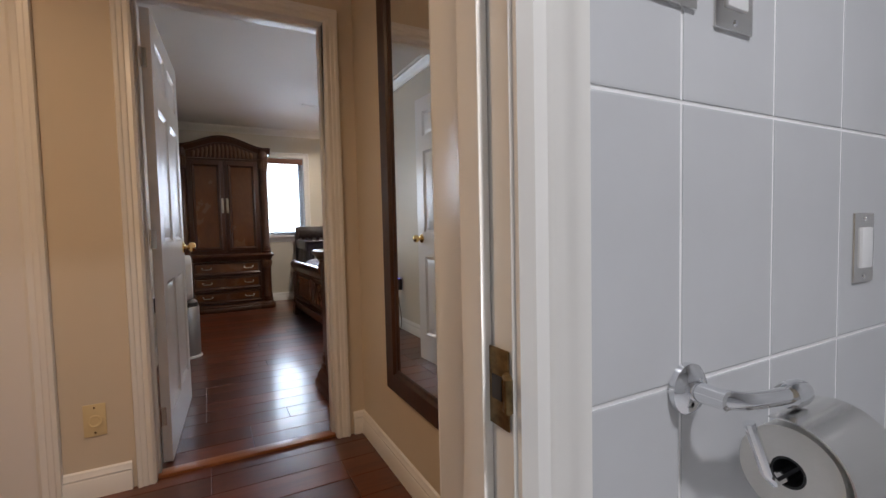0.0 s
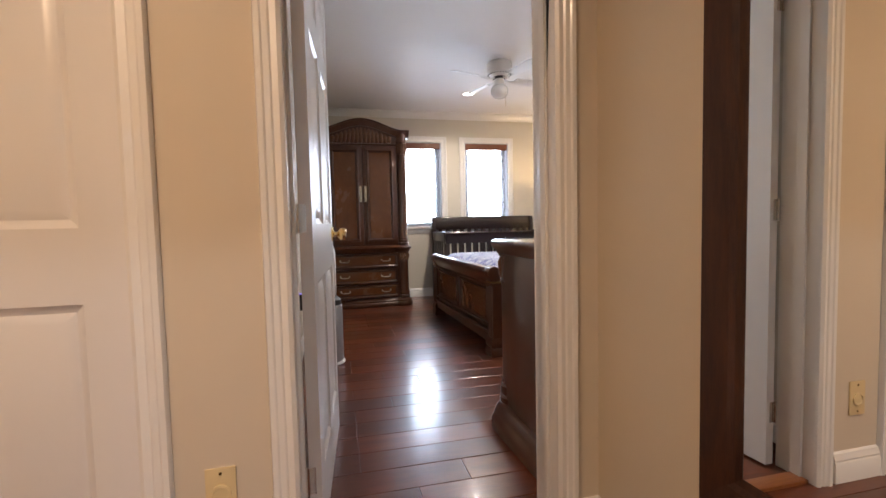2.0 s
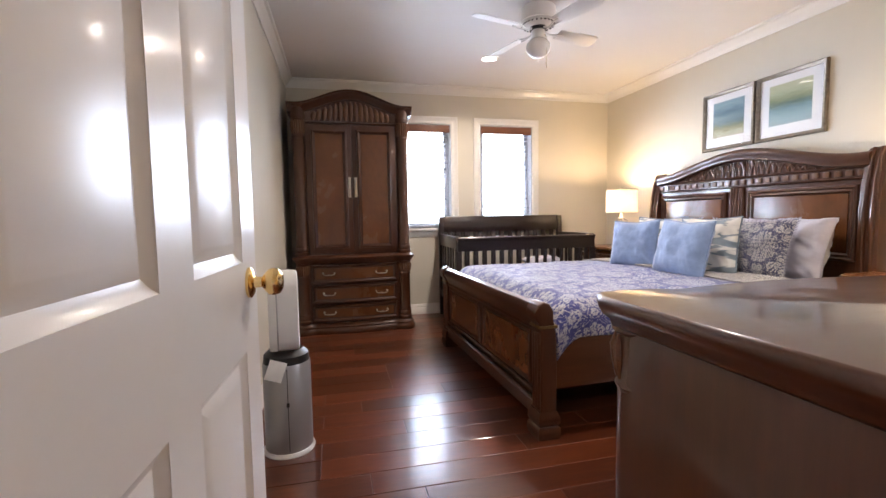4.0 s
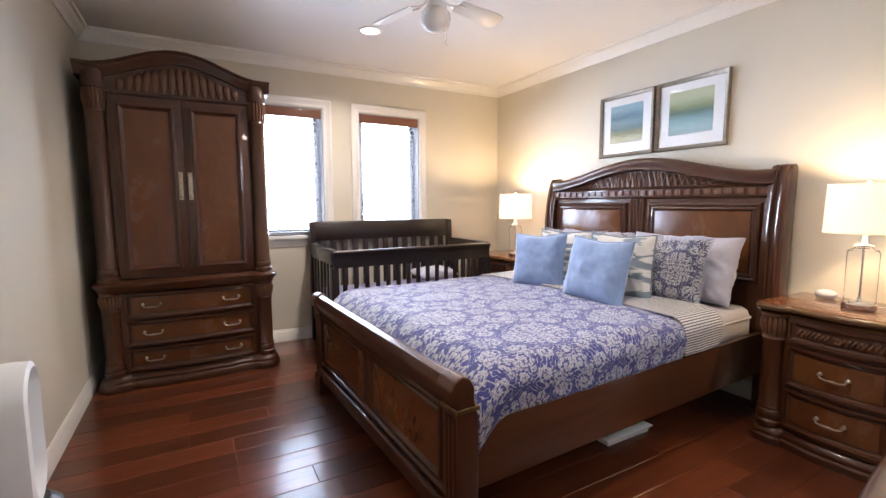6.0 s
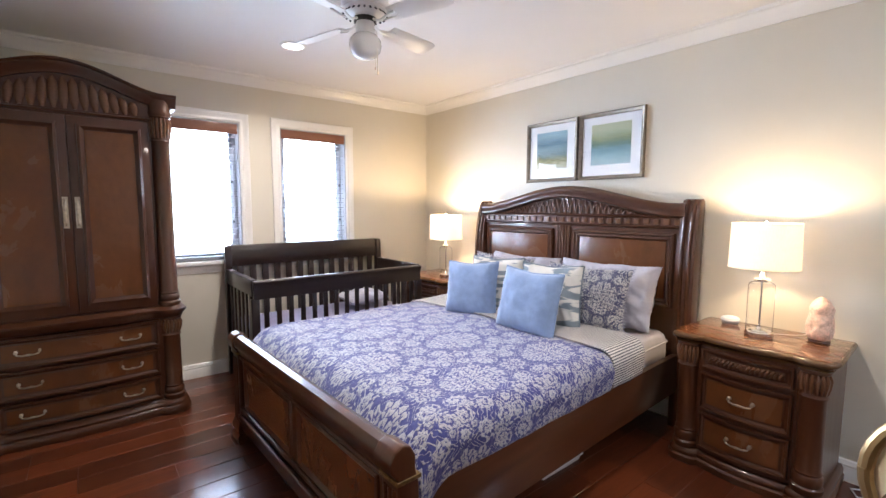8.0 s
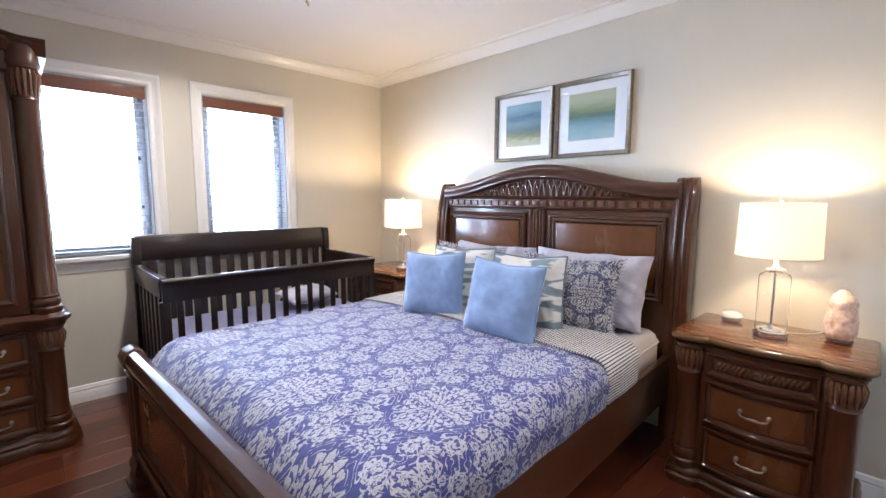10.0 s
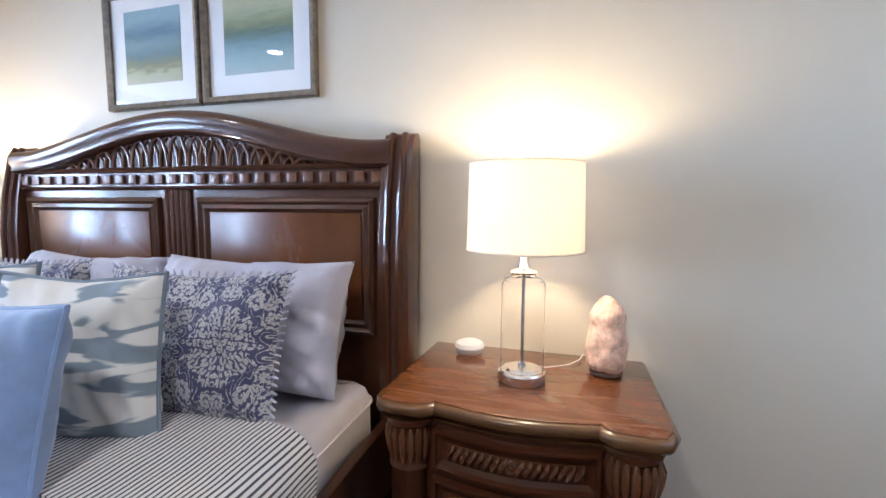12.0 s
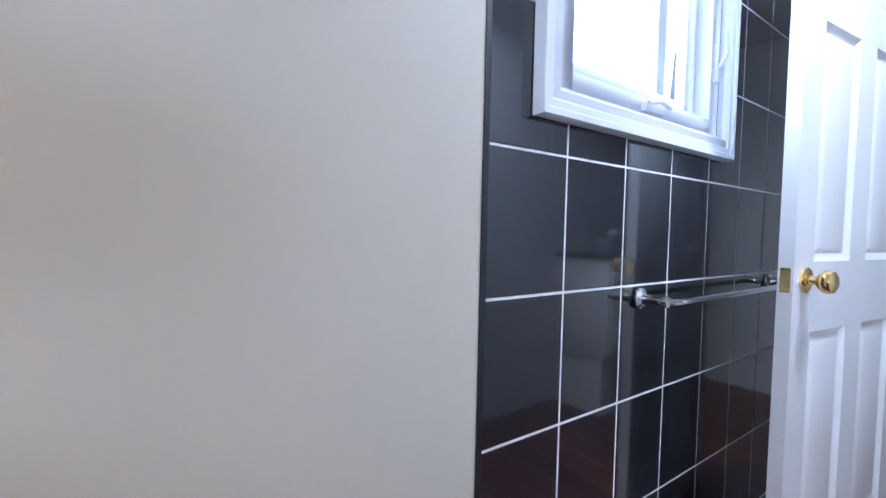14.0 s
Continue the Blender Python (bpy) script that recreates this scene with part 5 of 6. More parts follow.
def crib():
    c = thing("baby_crib", Matrix.Translation((2.297, 6.835, 0)), "espresso-stained wooden crib by the windows", "crib")
    hx, yf, yb = 0.688, -0.365, 0.355
    # back panel, rolled at the top
    prof = [(-0.012, 0.88), (-0.014, 0.95), (-0.006, 1.01), (0.010, 1.046), (0.024, 1.050), (0.030, 1.036), (0.018, 0.99), (0.012, 0.93), (0.012, 0.88)]
    part("back_board", S().rings([[(x, yb - 0.02 + y, z) for y, z in prof] for x in (-hx, hx)]), ESPRESSO, c, bevel=0.004)
    part("back_lower_rail", S().box(-hx, hx, yb - 0.035, yb - 0.005, 0.22, 0.30), ESPRESSO, c, bevel=0.004)
    slat_b = S().box(-0.026, 0.026, -0.007, 0.007, 0, 0.60).mesh("slat", 0.003)
    for i in range(13):
        part("slat", slat_b, ESPRESSO, c, at=Matrix.Translation((-hx + 0.09 + (2 * hx - 0.18) * i / 12, yb - 0.02, 0.29)))
    # front
    fprof = [(-0.020, 0.725), (-0.018, 0.80), (-0.030, 0.83), (-0.036, 0.845), (-0.026, 0.856), (0.020, 0.856), (0.026, 0.845), (0.016, 0.825), (0.012, 0.725)]
    part("front_top_rail", S().rings([[(x, yf + y, z) for y, z in fprof] for x in (-hx - 0.01, hx + 0.01)]), ESPRESSO, c, bevel=0.003)
    part("front_lower_rail", S().box(-hx, hx, yf - 0.014, yf + 0.014, 0.20, 0.27), ESPRESSO, c, bevel=0.004)
    slat_f = S().box(-0.017, 0.017, -0.007, 0.007, 0, 0.47).mesh("slat", 0.003)
    for i in range(15):
        part("slat", slat_f, ESPRESSO, c, at=Matrix.Translation((-hx + 0.075 + (2 * hx - 0.15) * i / 14, yf, 0.262)))
    # ends
    slat_s = S().box(-0.007, 0.007, -0.022, 0.022, 0, 0.50).mesh("slat", 0.003)
    for sx in (-1, 1):
        part("end_top_rail", S().rings([[(sx * hx - 0.016, y, 0.745), (sx * hx + 0.016, y, 0.745), (sx * hx + 0.022, y, 0.835), (sx * hx + 0.018, y, 0.862), (sx * hx - 0.018, y, 0.862), (sx * hx - 0.022, y, 0.835)] for y in (yf + 0.01, yb - 0.02)]), ESPRESSO, c, bevel=0.003)
        part("end_lower_rail", S().box(sx * hx - 0.013, sx * hx + 0.013, yf + 0.01, yb - 0.02, 0.20, 0.28), ESPRESSO, c, bevel=0.004)
        for i in range(6):
            part("slat", slat_s, ESPRESSO, c, at=Matrix.Translation((sx * hx, yf + 0.11 + 0.52 * i / 5, 0.262)))
        part("front_post", S().box(sx * hx - 0.028, sx * hx + 0.028, yf - 0.016, yf + 0.024, 0.0, 0.73), ESPRESSO, c, bevel=0.008)
        part("back_post", S().rings([[(sx * hx - 0.026, yb - 0.05 + o, z), (sx * hx + 0.026, yb - 0.05 + o, z), (sx * hx + 0.026, yb + o, z), (sx * hx - 0.026, yb + o, z)] for o, z in ((0, 0), (0, 0.9), (0.006, 1.0), (0.014, 1.045))]), ESPRESSO, c, bevel=0.005)
        part("bolt_cap", S().lathe([(0.009, 0), (0.009, 0.006), (0.0, 0.008)], 10, sx * hx, 0.22, 0.862), WHITEP, c, "white cap")
    part("mattress_support", S().box(-hx + 0.02, hx - 0.02, yf + 0.02, yb - 0.04, 0.345, 0.36), ESPRESSO, c)
    cm = thing("crib_mattress", Matrix.Translation((2.297, 6.835, 0.361)), "crib mattress in a deep blue-violet sheet", "mattress")
    part("body", S().box(-hx + 0.025, hx - 0.025, yf + 0.03, yb - 0.05, 0, 0.11), CRIB_SHEET, cm, bevel=0.03, segs=4)
    pillow("crib_cushion", 0.40, 0.26, 0.09, Matrix.Translation((2.66, 6.72, 0.545)) @ pose(0, 0, 0, -82, 0, 8), LILAC, "small white cushion lying in the crib", seed=5)


def ceiling_fan():
    f = thing("ceiling_fan", Matrix.Translation((1.870, 5.36, HC)), "white four-blade ceiling fan with a globe light", "ceiling fan")
    part("housing", S().lathe([(0.0, 0.0), (0.100, 0.0), (0.112, -0.006), (0.116, -0.03), (0.116, -0.075), (0.108, -0.088), (0.112, -0.096), (0.086, -0.122), (0.060, -0.130), (0.0, -0.130)], 48, caps=False), FANW, f)
    # the housing is uncut; dark inlays stand for the shade inside its vents
    slot = S().box(-0.004, 0.004, -0.014, 0.014, -0.003, 0.002).mesh("vent_slot")
    for i in range(24):
        a = 2 * math.pi * i / 24
        part("vent_slot", slot, DARKP, f, "vent slot, its shade a dark inlay", at=Matrix.Translation((0.100 * math.cos(a), 0.100 * math.sin(a), -0.1085)) @ pose(0, 0, 0, 0, 0, math.degrees(a) - 90) @ pose(0, 0, 0, -45, 0, 0))
    part("rotor", S().lathe([(0.0, -0.128), (0.055, -0.128), (0.055, -0.150), (0.0, -0.150)], 30), DARKP, f, "dark motor ring")
    part("switch_housing", S().lathe([(0.0, -0.150), (0.044, -0.150), (0.046, -0.156), (0.046, -0.200), (0.040, -0.208), (0.0, -0.208)], 30), FANW, f)
    part("globe", S().lathe([(0.044, -0.205), (0.058, -0.212), (0.075, -0.232), (0.080, -0.258), (0.073, -0.288), (0.052, -0.312), (0.024, -0.323), (0.0, -0.325)], 36, caps=False), FROST, f, "white glass globe")
    for i in range(4):
        ang = 14.0 + 91 * i
        arm = part("blade_arm", S().rod([(0.05, 0, -0.142), (0.09, 0, -0.158), (0.13, 0.012, -0.158), (0.165, 0.022, -0.150), (0.20, 0.018, -0.148)], 0.006, 8).rod([(0.10, 0, -0.158), (0.14, -0.014, -0.158), (0.17, -0.022, -0.150), (0.20, -0.018, -0.148)], 0.006, 8), FANW, f, at=pose(0, 0, 0, 0, 0, ang))
        outline = [(0.165, -0.046), (0.455, -0.062), (0.497, -0.050), (0.510, 0.0), (0.497, 0.050), (0.455, 0.062), (0.165, 0.046)]
        bl = S().rings([[(x, y, z) for x, y in outline] for z in (-0.148, -0.142)])
        bl.moved(Matrix.Translation((0, 0, -0.145)) @ pose(0, 0, 0, -15, 0, 0) @ Matrix.Translation((0, 0, 0.145)))
        part("blade", bl, FANW, arm, "white paddle blade", bevel=0.002)
    for x, y, ln in ((0.05, 0.015, 0.15), (0.02, -0.052, 0.20)):
        part("pull_chain", S().rod([(x, y, -0.19), (x * 1.3, y * 1.3, -0.21), (x * 1.35, y * 1.35, -0.19 - ln)], 0.0016, 5).lathe([(0.0, 0.0), (0.004, 0.004), (0.003, 0.018), (0.0, 0.02)], 8, x * 1.35, y * 1.35, -0.21 - ln), PEWTER, f, "thin pull chain")


def picture(y, z, w, h, art, label):
    p = thing("framed_picture", Matrix.Translation((XE, y, z)) @ pose(0, 0, 0, 0, 0, -90), label, "picture", "pictures over the bed")
    prof = [(0.0, 0.002), (0.0, 0.022), (0.005, 0.028), (0.012, 0.026), (0.018, 0.020), (0.026, 0.018), (0.028, 0.012), (0.028, 0.004)]
    a, c = w / 2, h / 2
    part("frame", S().rings([[(sx * (a - u), -v, sz * (c - u)) for u, v in prof] for sx, sz in ((-1, -1), (-1, 1), (1, 1), (1, -1), (-1, -1))], caps=False), FRAME_SILVER, p, "dark pewter moulded frame")
    part("mat_board", S().box(-a + 0.026, a - 0.026, -0.008, -0.003, -c + 0.026, c - 0.026), MAT_BOARD, p, "white mat board")
    aw, ah = a - 0.098, c - 0.098
    part("print", S().box(-aw, aw, -0.0095, -0.0082, -ah + 0.004, ah + 0.016), art, p, "painted seascape")
    g = part("glazing", S().box(-a + 0.027, a - 0.027, -0.0125, -0.0110, -c + 0.027, c - 0.027), GLASS, p, "clear glazing")
    g.visible_shadow = False


def dresser():
    a = thing("dresser", Matrix.Translation((1.600, YS + 0.018, 0)) @ pose(0, 0, 0, 0, 0, 180), "dark cherry dresser with a rounded polished top", "dresser")
    hw, d = 0.515, 0.575
    out = front(hw, d, 0.15, 0.030, 0.040, 60)
    part("plinth", S().stack(out, [(0.040, 0.0), (0.046, 0.014), (0.046, 0.06), (0.030, 0.075), (0.032, 0.095), (0.012, 0.12), (0.0, 0.13)]), CHERRY_X, a, smooth=50)
    part("case", S().box(-hw + 0.01, hw - 0.01, -d + 0.005, 0, 0.12, 0.84), CHERRY, a, bevel=0.004)
    part("top", S().stack(out, [(0.0, 0.815), (0.010, 0.822), (0.014, 0.834), (0.030, 0.846), (0.038, 0.858), (0.040, 0.870), (0.036, 0.876), (0.030, 0.880), (0.024, 0.881)]), CHERRY_X, a, smooth=50)
    for sx in (-1, 1):
        x, y = sx * (hw - 0.072), -d + 0.012
        part("column", column(0.062, 0.125, 0.82, 0.10, 0.13), CHERRY, a, at=Matrix.Translation((x, y, 0)))
        carving(a, 0.062, 0.70, 0.80, x, y)
    face = lambda x: -d - 0.040 * math.cos(math.pi * x / (2 * 0.365)) ** 1.2 if abs(x) < 0.365 else -d
    for z0, z1 in ((0.60, 0.80), (0.37, 0.58), (0.145, 0.35)):
        dr = part("drawer", curved_panel(-0.355, 0.355, z0, z1, face, 0.020, 0.006, 0.028), CHERRY_X, a, smooth=9)
        for hx in (-0.16, 0.16):
            part("handle", BAIL, PEWTER, dr, "antique pewter drop handle", at=Matrix.Translation((hx, face(hx) - 0.008, (z0 + z1) / 2)))


armoire()
bed()
mattress()
drape("damask_quilt", -0.990, 0.310, 0.628, 0.085, 0.835, QUILT, "blue and silver damask quilt spread over the bed", "quilt", 0.007, 0.0, True, nx=130, ny=90, skew=-0.11, edge_cloth=NAVY)
drape("folded_sheet", 0.225, 0.585, 0.645, 0.10, 0.840, STRIPE, "folded-back white sheet with fine dark stripes", "sheet", 0.005, 1.0, thick=0.008, skew=-0.05, edge_cloth=SHEET)
pillow("bed_pillow", 0.69, 0.41, 0.22, lean(3.262, 4.90, 0.625, 21, 3), LILAC, "large pale lilac pillow against the headboard", seed=1, plump=0.45, crease=2.6)
pillow("bed_pillow", 0.69, 0.40, 0.22, lean(3.262, 5.62, 0.625, 22, -2), LILAC, "large pale lilac pillow against the headboard", seed=2, plump=0.45, crease=2.6)
pillow("pillow_sham", 0.56, 0.385, 0.12, lean(3.045, 4.885, 0.638, 18, 5), SHAM, "navy and silver damask cushion with a fringed edge", None, "cushion", (0.0, 0.155), True, 3)
pillow("pillow_sham", 0.56, 0.385, 0.12, lean(3.060, 5.62, 0.638, 18, 2), SHAM, "navy and silver damask cushion with a fringed edge", None, "cushion", (0.0, 0.155), True, 4)
pillow("tiger_cushion", 0.385, 0.385, 0.12, lean(2.885, 4.985, 0.640, 9, 17), ZEBRA, "grey and white tiger-striped cushion with dark piping", PIPING, "cushion", (0.3, 0.1), False, 5)
pillow("tiger_cushion", 0.385, 0.385, 0.12, lean(2.905, 5.455, 0.640, 9, 20), ZEBRA, "grey and white tiger-striped cushion with dark piping", PIPING, "cushion", (0.0, 0.2), False, 6)
pillow("velvet_cushion", 0.40, 0.375, 0.14, lean(2.668, 4.994, 0.636, 13, 4, 2), BLUE, "plain powder-blue velvet cushion", BLUE, "cushion", seed=7, plump=0.48, crease=0.6)
pillow("velvet_cushion", 0.365, 0.37, 0.14, lean(2.705, 5.490, 0.636, 13, 23, -2), BLUE, "plain powder-blue velvet cushion", BLUE, "cushion", seed=8, plump=0.48, crease=0.6)
ns = nightstand()
copy_thing(ns, Matrix.Translation((3.632, 6.665, 0)) @ pose(0, 0, 0, 0, 0, -90))
lamp = table_lamp()
copy_thing(lamp, Matrix.Translation((3.346, 6.530, 0.7105)))
crib()
ceiling_fan()
picture(5.568, 1.798, 0.486, 0.470, ART_A, "framed blue and ochre seascape print on the wall")
picture(5.063, 1.798, 0.500, 0.470, ART_B, "framed green and blue meadow print on the wall")
dresser()

# ---- smaller things ----
# hall, bath and ensuite fixtures are added out of view, round the added lamps
for i, (px, py, watts) in enumerate(POTS):
    pl = thing("recessed_light", Matrix.Translation((px, py, HC)), "small round recessed ceiling light, lit", "ceiling light", "recessed lights")
    part("trim_ring", S().lathe([(0.062, 0.0), (0.085, 0.0), (0.084, -0.004), (0.064, -0.006), (0.062, 0.0)], 36, caps=False), FANW, pl)
    part("lens", S().lathe([(0.0, -0.003), (0.062, -0.003), (0.062, -0.001), (0.0, -0.001)], 30, caps=False), POT_LENS, pl, "glowing lens")

mr = thing("wall_mirror", Matrix.Translation((HX, 1.819, 1.232)) @ pose(0, 0, 0, 0, 0, -90), "tall mirror in a dark knotty wood frame", "mirror")
a, c = 0.394, 0.875
prof = [(0.0, 0.0), (0.0, 0.022), (0.008, 0.030), (0.070, 0.026), (0.078, 0.016), (0.090, 0.014), (0.095, 0.006), (0.095, 0.0)]
for name, (p, q) in (("frame_side", ((-1, -1), (-1, 1))), ("frame_top", ((-1, 1), (1, 1))), ("frame_side", ((1, 1), (1, -1))), ("frame_bottom", ((1, -1), (-1, -1)))):
    part(name, S().rings([[(sx * (a - u), -v, sz * (c - u)) for u, v in prof] for sx, sz in (p, q)]), MIRROR_WOOD, mr, smooth=25)
part("mirror_glass", S().box(-a + 0.08, a - 0.08, -0.010, -0.004, -c + 0.08, c - 0.08), MIRROR, mr, "silvered glass")

ol = thing("phone_jack_plate", Matrix.Translation((0.067, YH, 0.298)), "almond plastic wall plate with a round jack", "outlet")
part("plate", S().box(-0.036, 0.036, -0.006, 0, -0.062, 0.062), ALMOND, ol, bevel=0.003)
part("jack", S().lathe([(0.0, 0.0), (0.024, 0.0), (0.024, 0.004), (0.018, 0.005), (0.016, 0.003), (0.0, 0.003)], 24, caps=False).moved(Matrix.Translation((0, -0.006, -0.004)) @ Euler((radians(90), 0, 0)).to_matrix().to_4x4()), ALMOND, ol)
for z in (-0.048, 0.048):
    part("screw", S().lathe([(0.0, 0.0), (0.004, 0.0), (0.003, 0.002), (0.0, 0.002)], 10, caps=False).moved(Matrix.Translation((0, -0.006, z)) @ Euler((radians(90), 0, 0)).to_matrix().to_4x4()), OLDBRASS, ol)

# salt lamp and speaker on the bedside chest
sl = thing("salt_rock_lamp", Matrix.Translation((3.505, 3.826, 0.7105)), "rough pink salt rock on a small dark wooden base", "salt lamp")
part("base", S().lathe([(0.0, 0.0), (0.042, 0.0), (0.046, 0.006), (0.042, 0.014), (0.0, 0.014)], 24), CHERRY, sl)
prof = [(0.0, 0.012), (0.030, 0.013), (0.044, 0.018)] + [(0.052 + 0.004 * math.sin(i * 0.5), 0.03 + 0.012 * i) for i in range(11)] + [(0.049, 0.165), (0.044, 0.180), (0.037, 0.194), (0.028, 0.206), (0.018, 0.215), (0.008, 0.220), (0.0, 0.221)]
rk = S().lathe(prof, 40, caps=False)


def hewn(x, y, z):
    """A rough-hewn surface: broad facets with small pits."""
    if z < 0.013:
        return x, y, z
    k = 1 + 0.06 * noise.noise(Vector((x * 16, y * 16, z * 11))) + 0.12 * noise.noise(Vector((x * 48, y * 48, z * 40))) + 0.05 * noise.noise(Vector((x * 120, y * 120, z * 100)))
    return x * k, y * k, z + 0.007 * noise.noise(Vector((x * 60, y * 60, z * 20)))


rk.v = [hewn(*v) for v in rk.v]
part("rock", rk, ROCK, sl, "pink translucent salt rock", smooth=40)
sp = thing("round_speaker", Matrix.Translation((3.570, 4.235, 0.7105)), "small round grey fabric speaker puck", "speaker")
part("cover", S().lathe([(0.0, 0.0), (0.036, 0.0), (0.044, 0.008), (0.047, 0.020), (0.042, 0.032), (0.026, 0.039), (0.0, 0.041)], 32, caps=False), SPEAKER, sp)
part("foot_ring", S().lathe([(0.030, 0.0), (0.037, 0.0), (0.038, 0.003), (0.030, 0.003)], 24), WHITEP, sp)

# air purifier by the west wall
ap = thing("air_purifier", Matrix.Translation((0.285, 4.635, 0)) @ pose(0, 0, 0, 0, 0, 96), "white loop air purifier on a silver cylinder", "air purifier")
part("foot", S().lathe([(0.0, 0.0), (0.112, 0.0), (0.114, 0.006), (0.108, 0.020), (0.0, 0.020)], 36), WHITEP, ap)
part("filter_drum", S().lathe([(0.0, 0.018), (0.104, 0.018), (0.104, 0.405), (0.098, 0.415), (0.0, 0.415)], 44), SILVERP, ap, "perforated silver drum")
part("drum_seam", S().box(-0.1055, -0.1035, -0.0015, 0.0015, 0.03, 0.40).box(-0.1075, -0.1035, -0.006, 0.006, 0.232, 0.250), DARKP, ap)
part("collar", S().lathe([(0.0, 0.412), (0.100, 0.412), (0.096, 0.445), (0.072, 0.468), (0.0, 0.470)], 40), DARKP, ap, "dark swivel collar")
loop = []
for i in range(40):
    t2 = 2 * math.pi * i / 40
    cx, cz = math.cos(t2), math.sin(t2)
    zz = 0.640 + cz * 0.075 + (0.105 if cz > 0 else -0.105)
    loop.append((0.098 * cx, zz))
rings = []
for u, v in ((1.0, -0.055), (1.03, -0.02), (1.03, 0.05), (0.99, 0.065), (0.86, 0.062), (0.80, 0.04), (0.78, -0.03), (0.86, -0.06), (1.0, -0.055)):
    rings.append([(x * u, v, 0.640 + (z - 0.640) * (1 - (1 - u) * 0.55)) for x, z in loop])
part("air_loop", S().rings(rings, caps=False), WHITEP, ap, "glossy white air loop", smooth=50)
part("loop_trim", S().rod([(x * 1.03, 0.030, 0.640 + (z - 0.640) * 1.015) for x, z in loop + loop[:1]], 0.003, 6), SILVERP, ap)
part("hang_tag", S().box(-0.0015, 0.0015, -0.036, 0.036, -0.085, 0.0), PAPER, ap, "small paper tag", bevel=0.0006, at=Matrix.Translation((-0.108, 0.030, 0.440)) @ pose(0, 0, 0, 20, 8, 0))
pg = thing("power_adapter", Matrix.Translation((XW, 4.60, 0.445)), "black plug adapter with a blue light", "plug")
part("body", S().box(0.006, 0.048, -0.032, 0.032, -0.055, 0.055), DARKP, pg, bevel=0.006)
part("indicator", S().box(0.020, 0.040, -0.014, 0.014, 0.0555, 0.057), LED, pg, "glowing blue light")
part("wall_plate", S().box(0.0, 0.006, -0.036, 0.036, -0.06, 0.06), WHITEP, pg, bevel=0.002)
part("cord", S().rod([(0.045, -0.01, -0.005), (0.070, -0.03, -0.004), (0.10, -0.085, -0.012), (0.075, -0.10, -0.12), (0.05, -0.10, -0.34), (0.06, -0.09, -0.436), (0.10, -0.075, -0.440)], 0.004, 6), DARKP, pg, "black power cord")

# towel bar on the black tiles
tb = thing("towel_bar", Matrix.Translation((XE - 0.002, 1.90, 0.918)) @ pose(0, 0, 0, 0, 0, -90), "chrome towel bar on black tiles", "towel bar")
for x in (-0.43, 0.43):
    part("mount", S().lathe([(0.0, 0.0), (0.027, 0.0), (0.027, 0.006), (0.014, 0.012), (0.011, 0.05), (0.015, 0.058), (0.013, 0.074), (0.0, 0.078)], 20, caps=False).moved(Matrix.Translation((x, 0, 0)) @ Euler((radians(90), 0, 0)).to_matrix().to_4x4()), CHROME, tb)
part("bar", S().rod([(-0.43, -0.055, 0), (-0.40, -0.066, -0.004), (-0.36, -0.068, -0.006), (0.36, -0.068, -0.006), (0.40, -0.066, -0.004), (0.43, -0.055, 0)], 0.010, 14), CHROME, tb)

# bathroom fittings
tp = thing("paper_holder", Matrix.Translation((0.946, BY0, 0.823)) @ Matrix.Scale(0.86, 4), "chrome toilet paper holder with a curved cover", "paper holder")
part("rose", S().lathe([(0.0, 0.0), (0.033, 0.0), (0.033, 0.008), (0.026, 0.014), (0.013, 0.016), (0.012, 0.055), (0.0, 0.056)], 28, caps=False).moved(Euler((radians(90), 0, 0)).to_matrix().to_4x4()), CHROME, tp)
part("arm", S().rod([(0.0, -0.045, 0.0), (0.03, -0.060, -0.004), (0.08, -0.062, -0.010), (0.13, -0.062, -0.014)], [0.012, 0.011, 0.011, 0.012], 14), CHROME, tp)
part("knuckle", S().lathe([(0.0, -0.018), (0.016, -0.018), (0.018, -0.008), (0.018, 0.008), (0.016, 0.018), (0.0, 0.018)], 18, caps=False).moved(Matrix.Translation((0.135, -0.062, -0.015)) @ pose(0, 0, 0, 0, 90, 0)), CHROME, tp)
cov = S()
pts = arc(-0.075, -0.105, 0.072, 75, 215, 18)
cov.rings([[(0.085, y, z) for y, z in pts] + [(0.085, -0.075 + (y + 0.075) * 0.97, -0.105 + (z + 0.105) * 0.97) for y, z in reversed(pts)], [(0.215, y, z) for y, z in pts] + [(0.215, -0.075 + (y + 0.075) * 0.97, -0.105 + (z + 0.105) * 0.97) for y, z in reversed(pts)]])
part("cover", cov, STEEL, tp, "satin metal cover")
part("spindle", S().rod([(0.03, -0.062, -0.03), (0.045, -0.075, -0.09), (0.06, -0.075, -0.105), (0.21, -0.075, -0.105)], 0.007, 10), CHROME, tp)
rl = thing("paper_roll", Matrix.Translation((0.946, BY0 - 0.0645, 0.733)) @ Matrix.Scale(0.86, 4), "white toilet paper roll on the holder", "paper roll")
part("paper", S().lathe([(0.020, 0.0), (0.058, 0.0), (0.058, 0.10), (0.020, 0.10), (0.020, 0.0)], 36, caps=False).moved(Matrix.Translation((0.095, 0, 0)) @ pose(0, 0, 0, 0, 90, 0)), PAPER, rl)
part("core", S().lathe([(0.017, 0.0), (0.020, 0.0), (0.020, 0.10), (0.017, 0.10), (0.017, 0.0)], 24, caps=False).moved(Matrix.Translation((0.095, 0, 0)) @ pose(0, 0, 0, 0, 90, 0)), DARKP, rl)
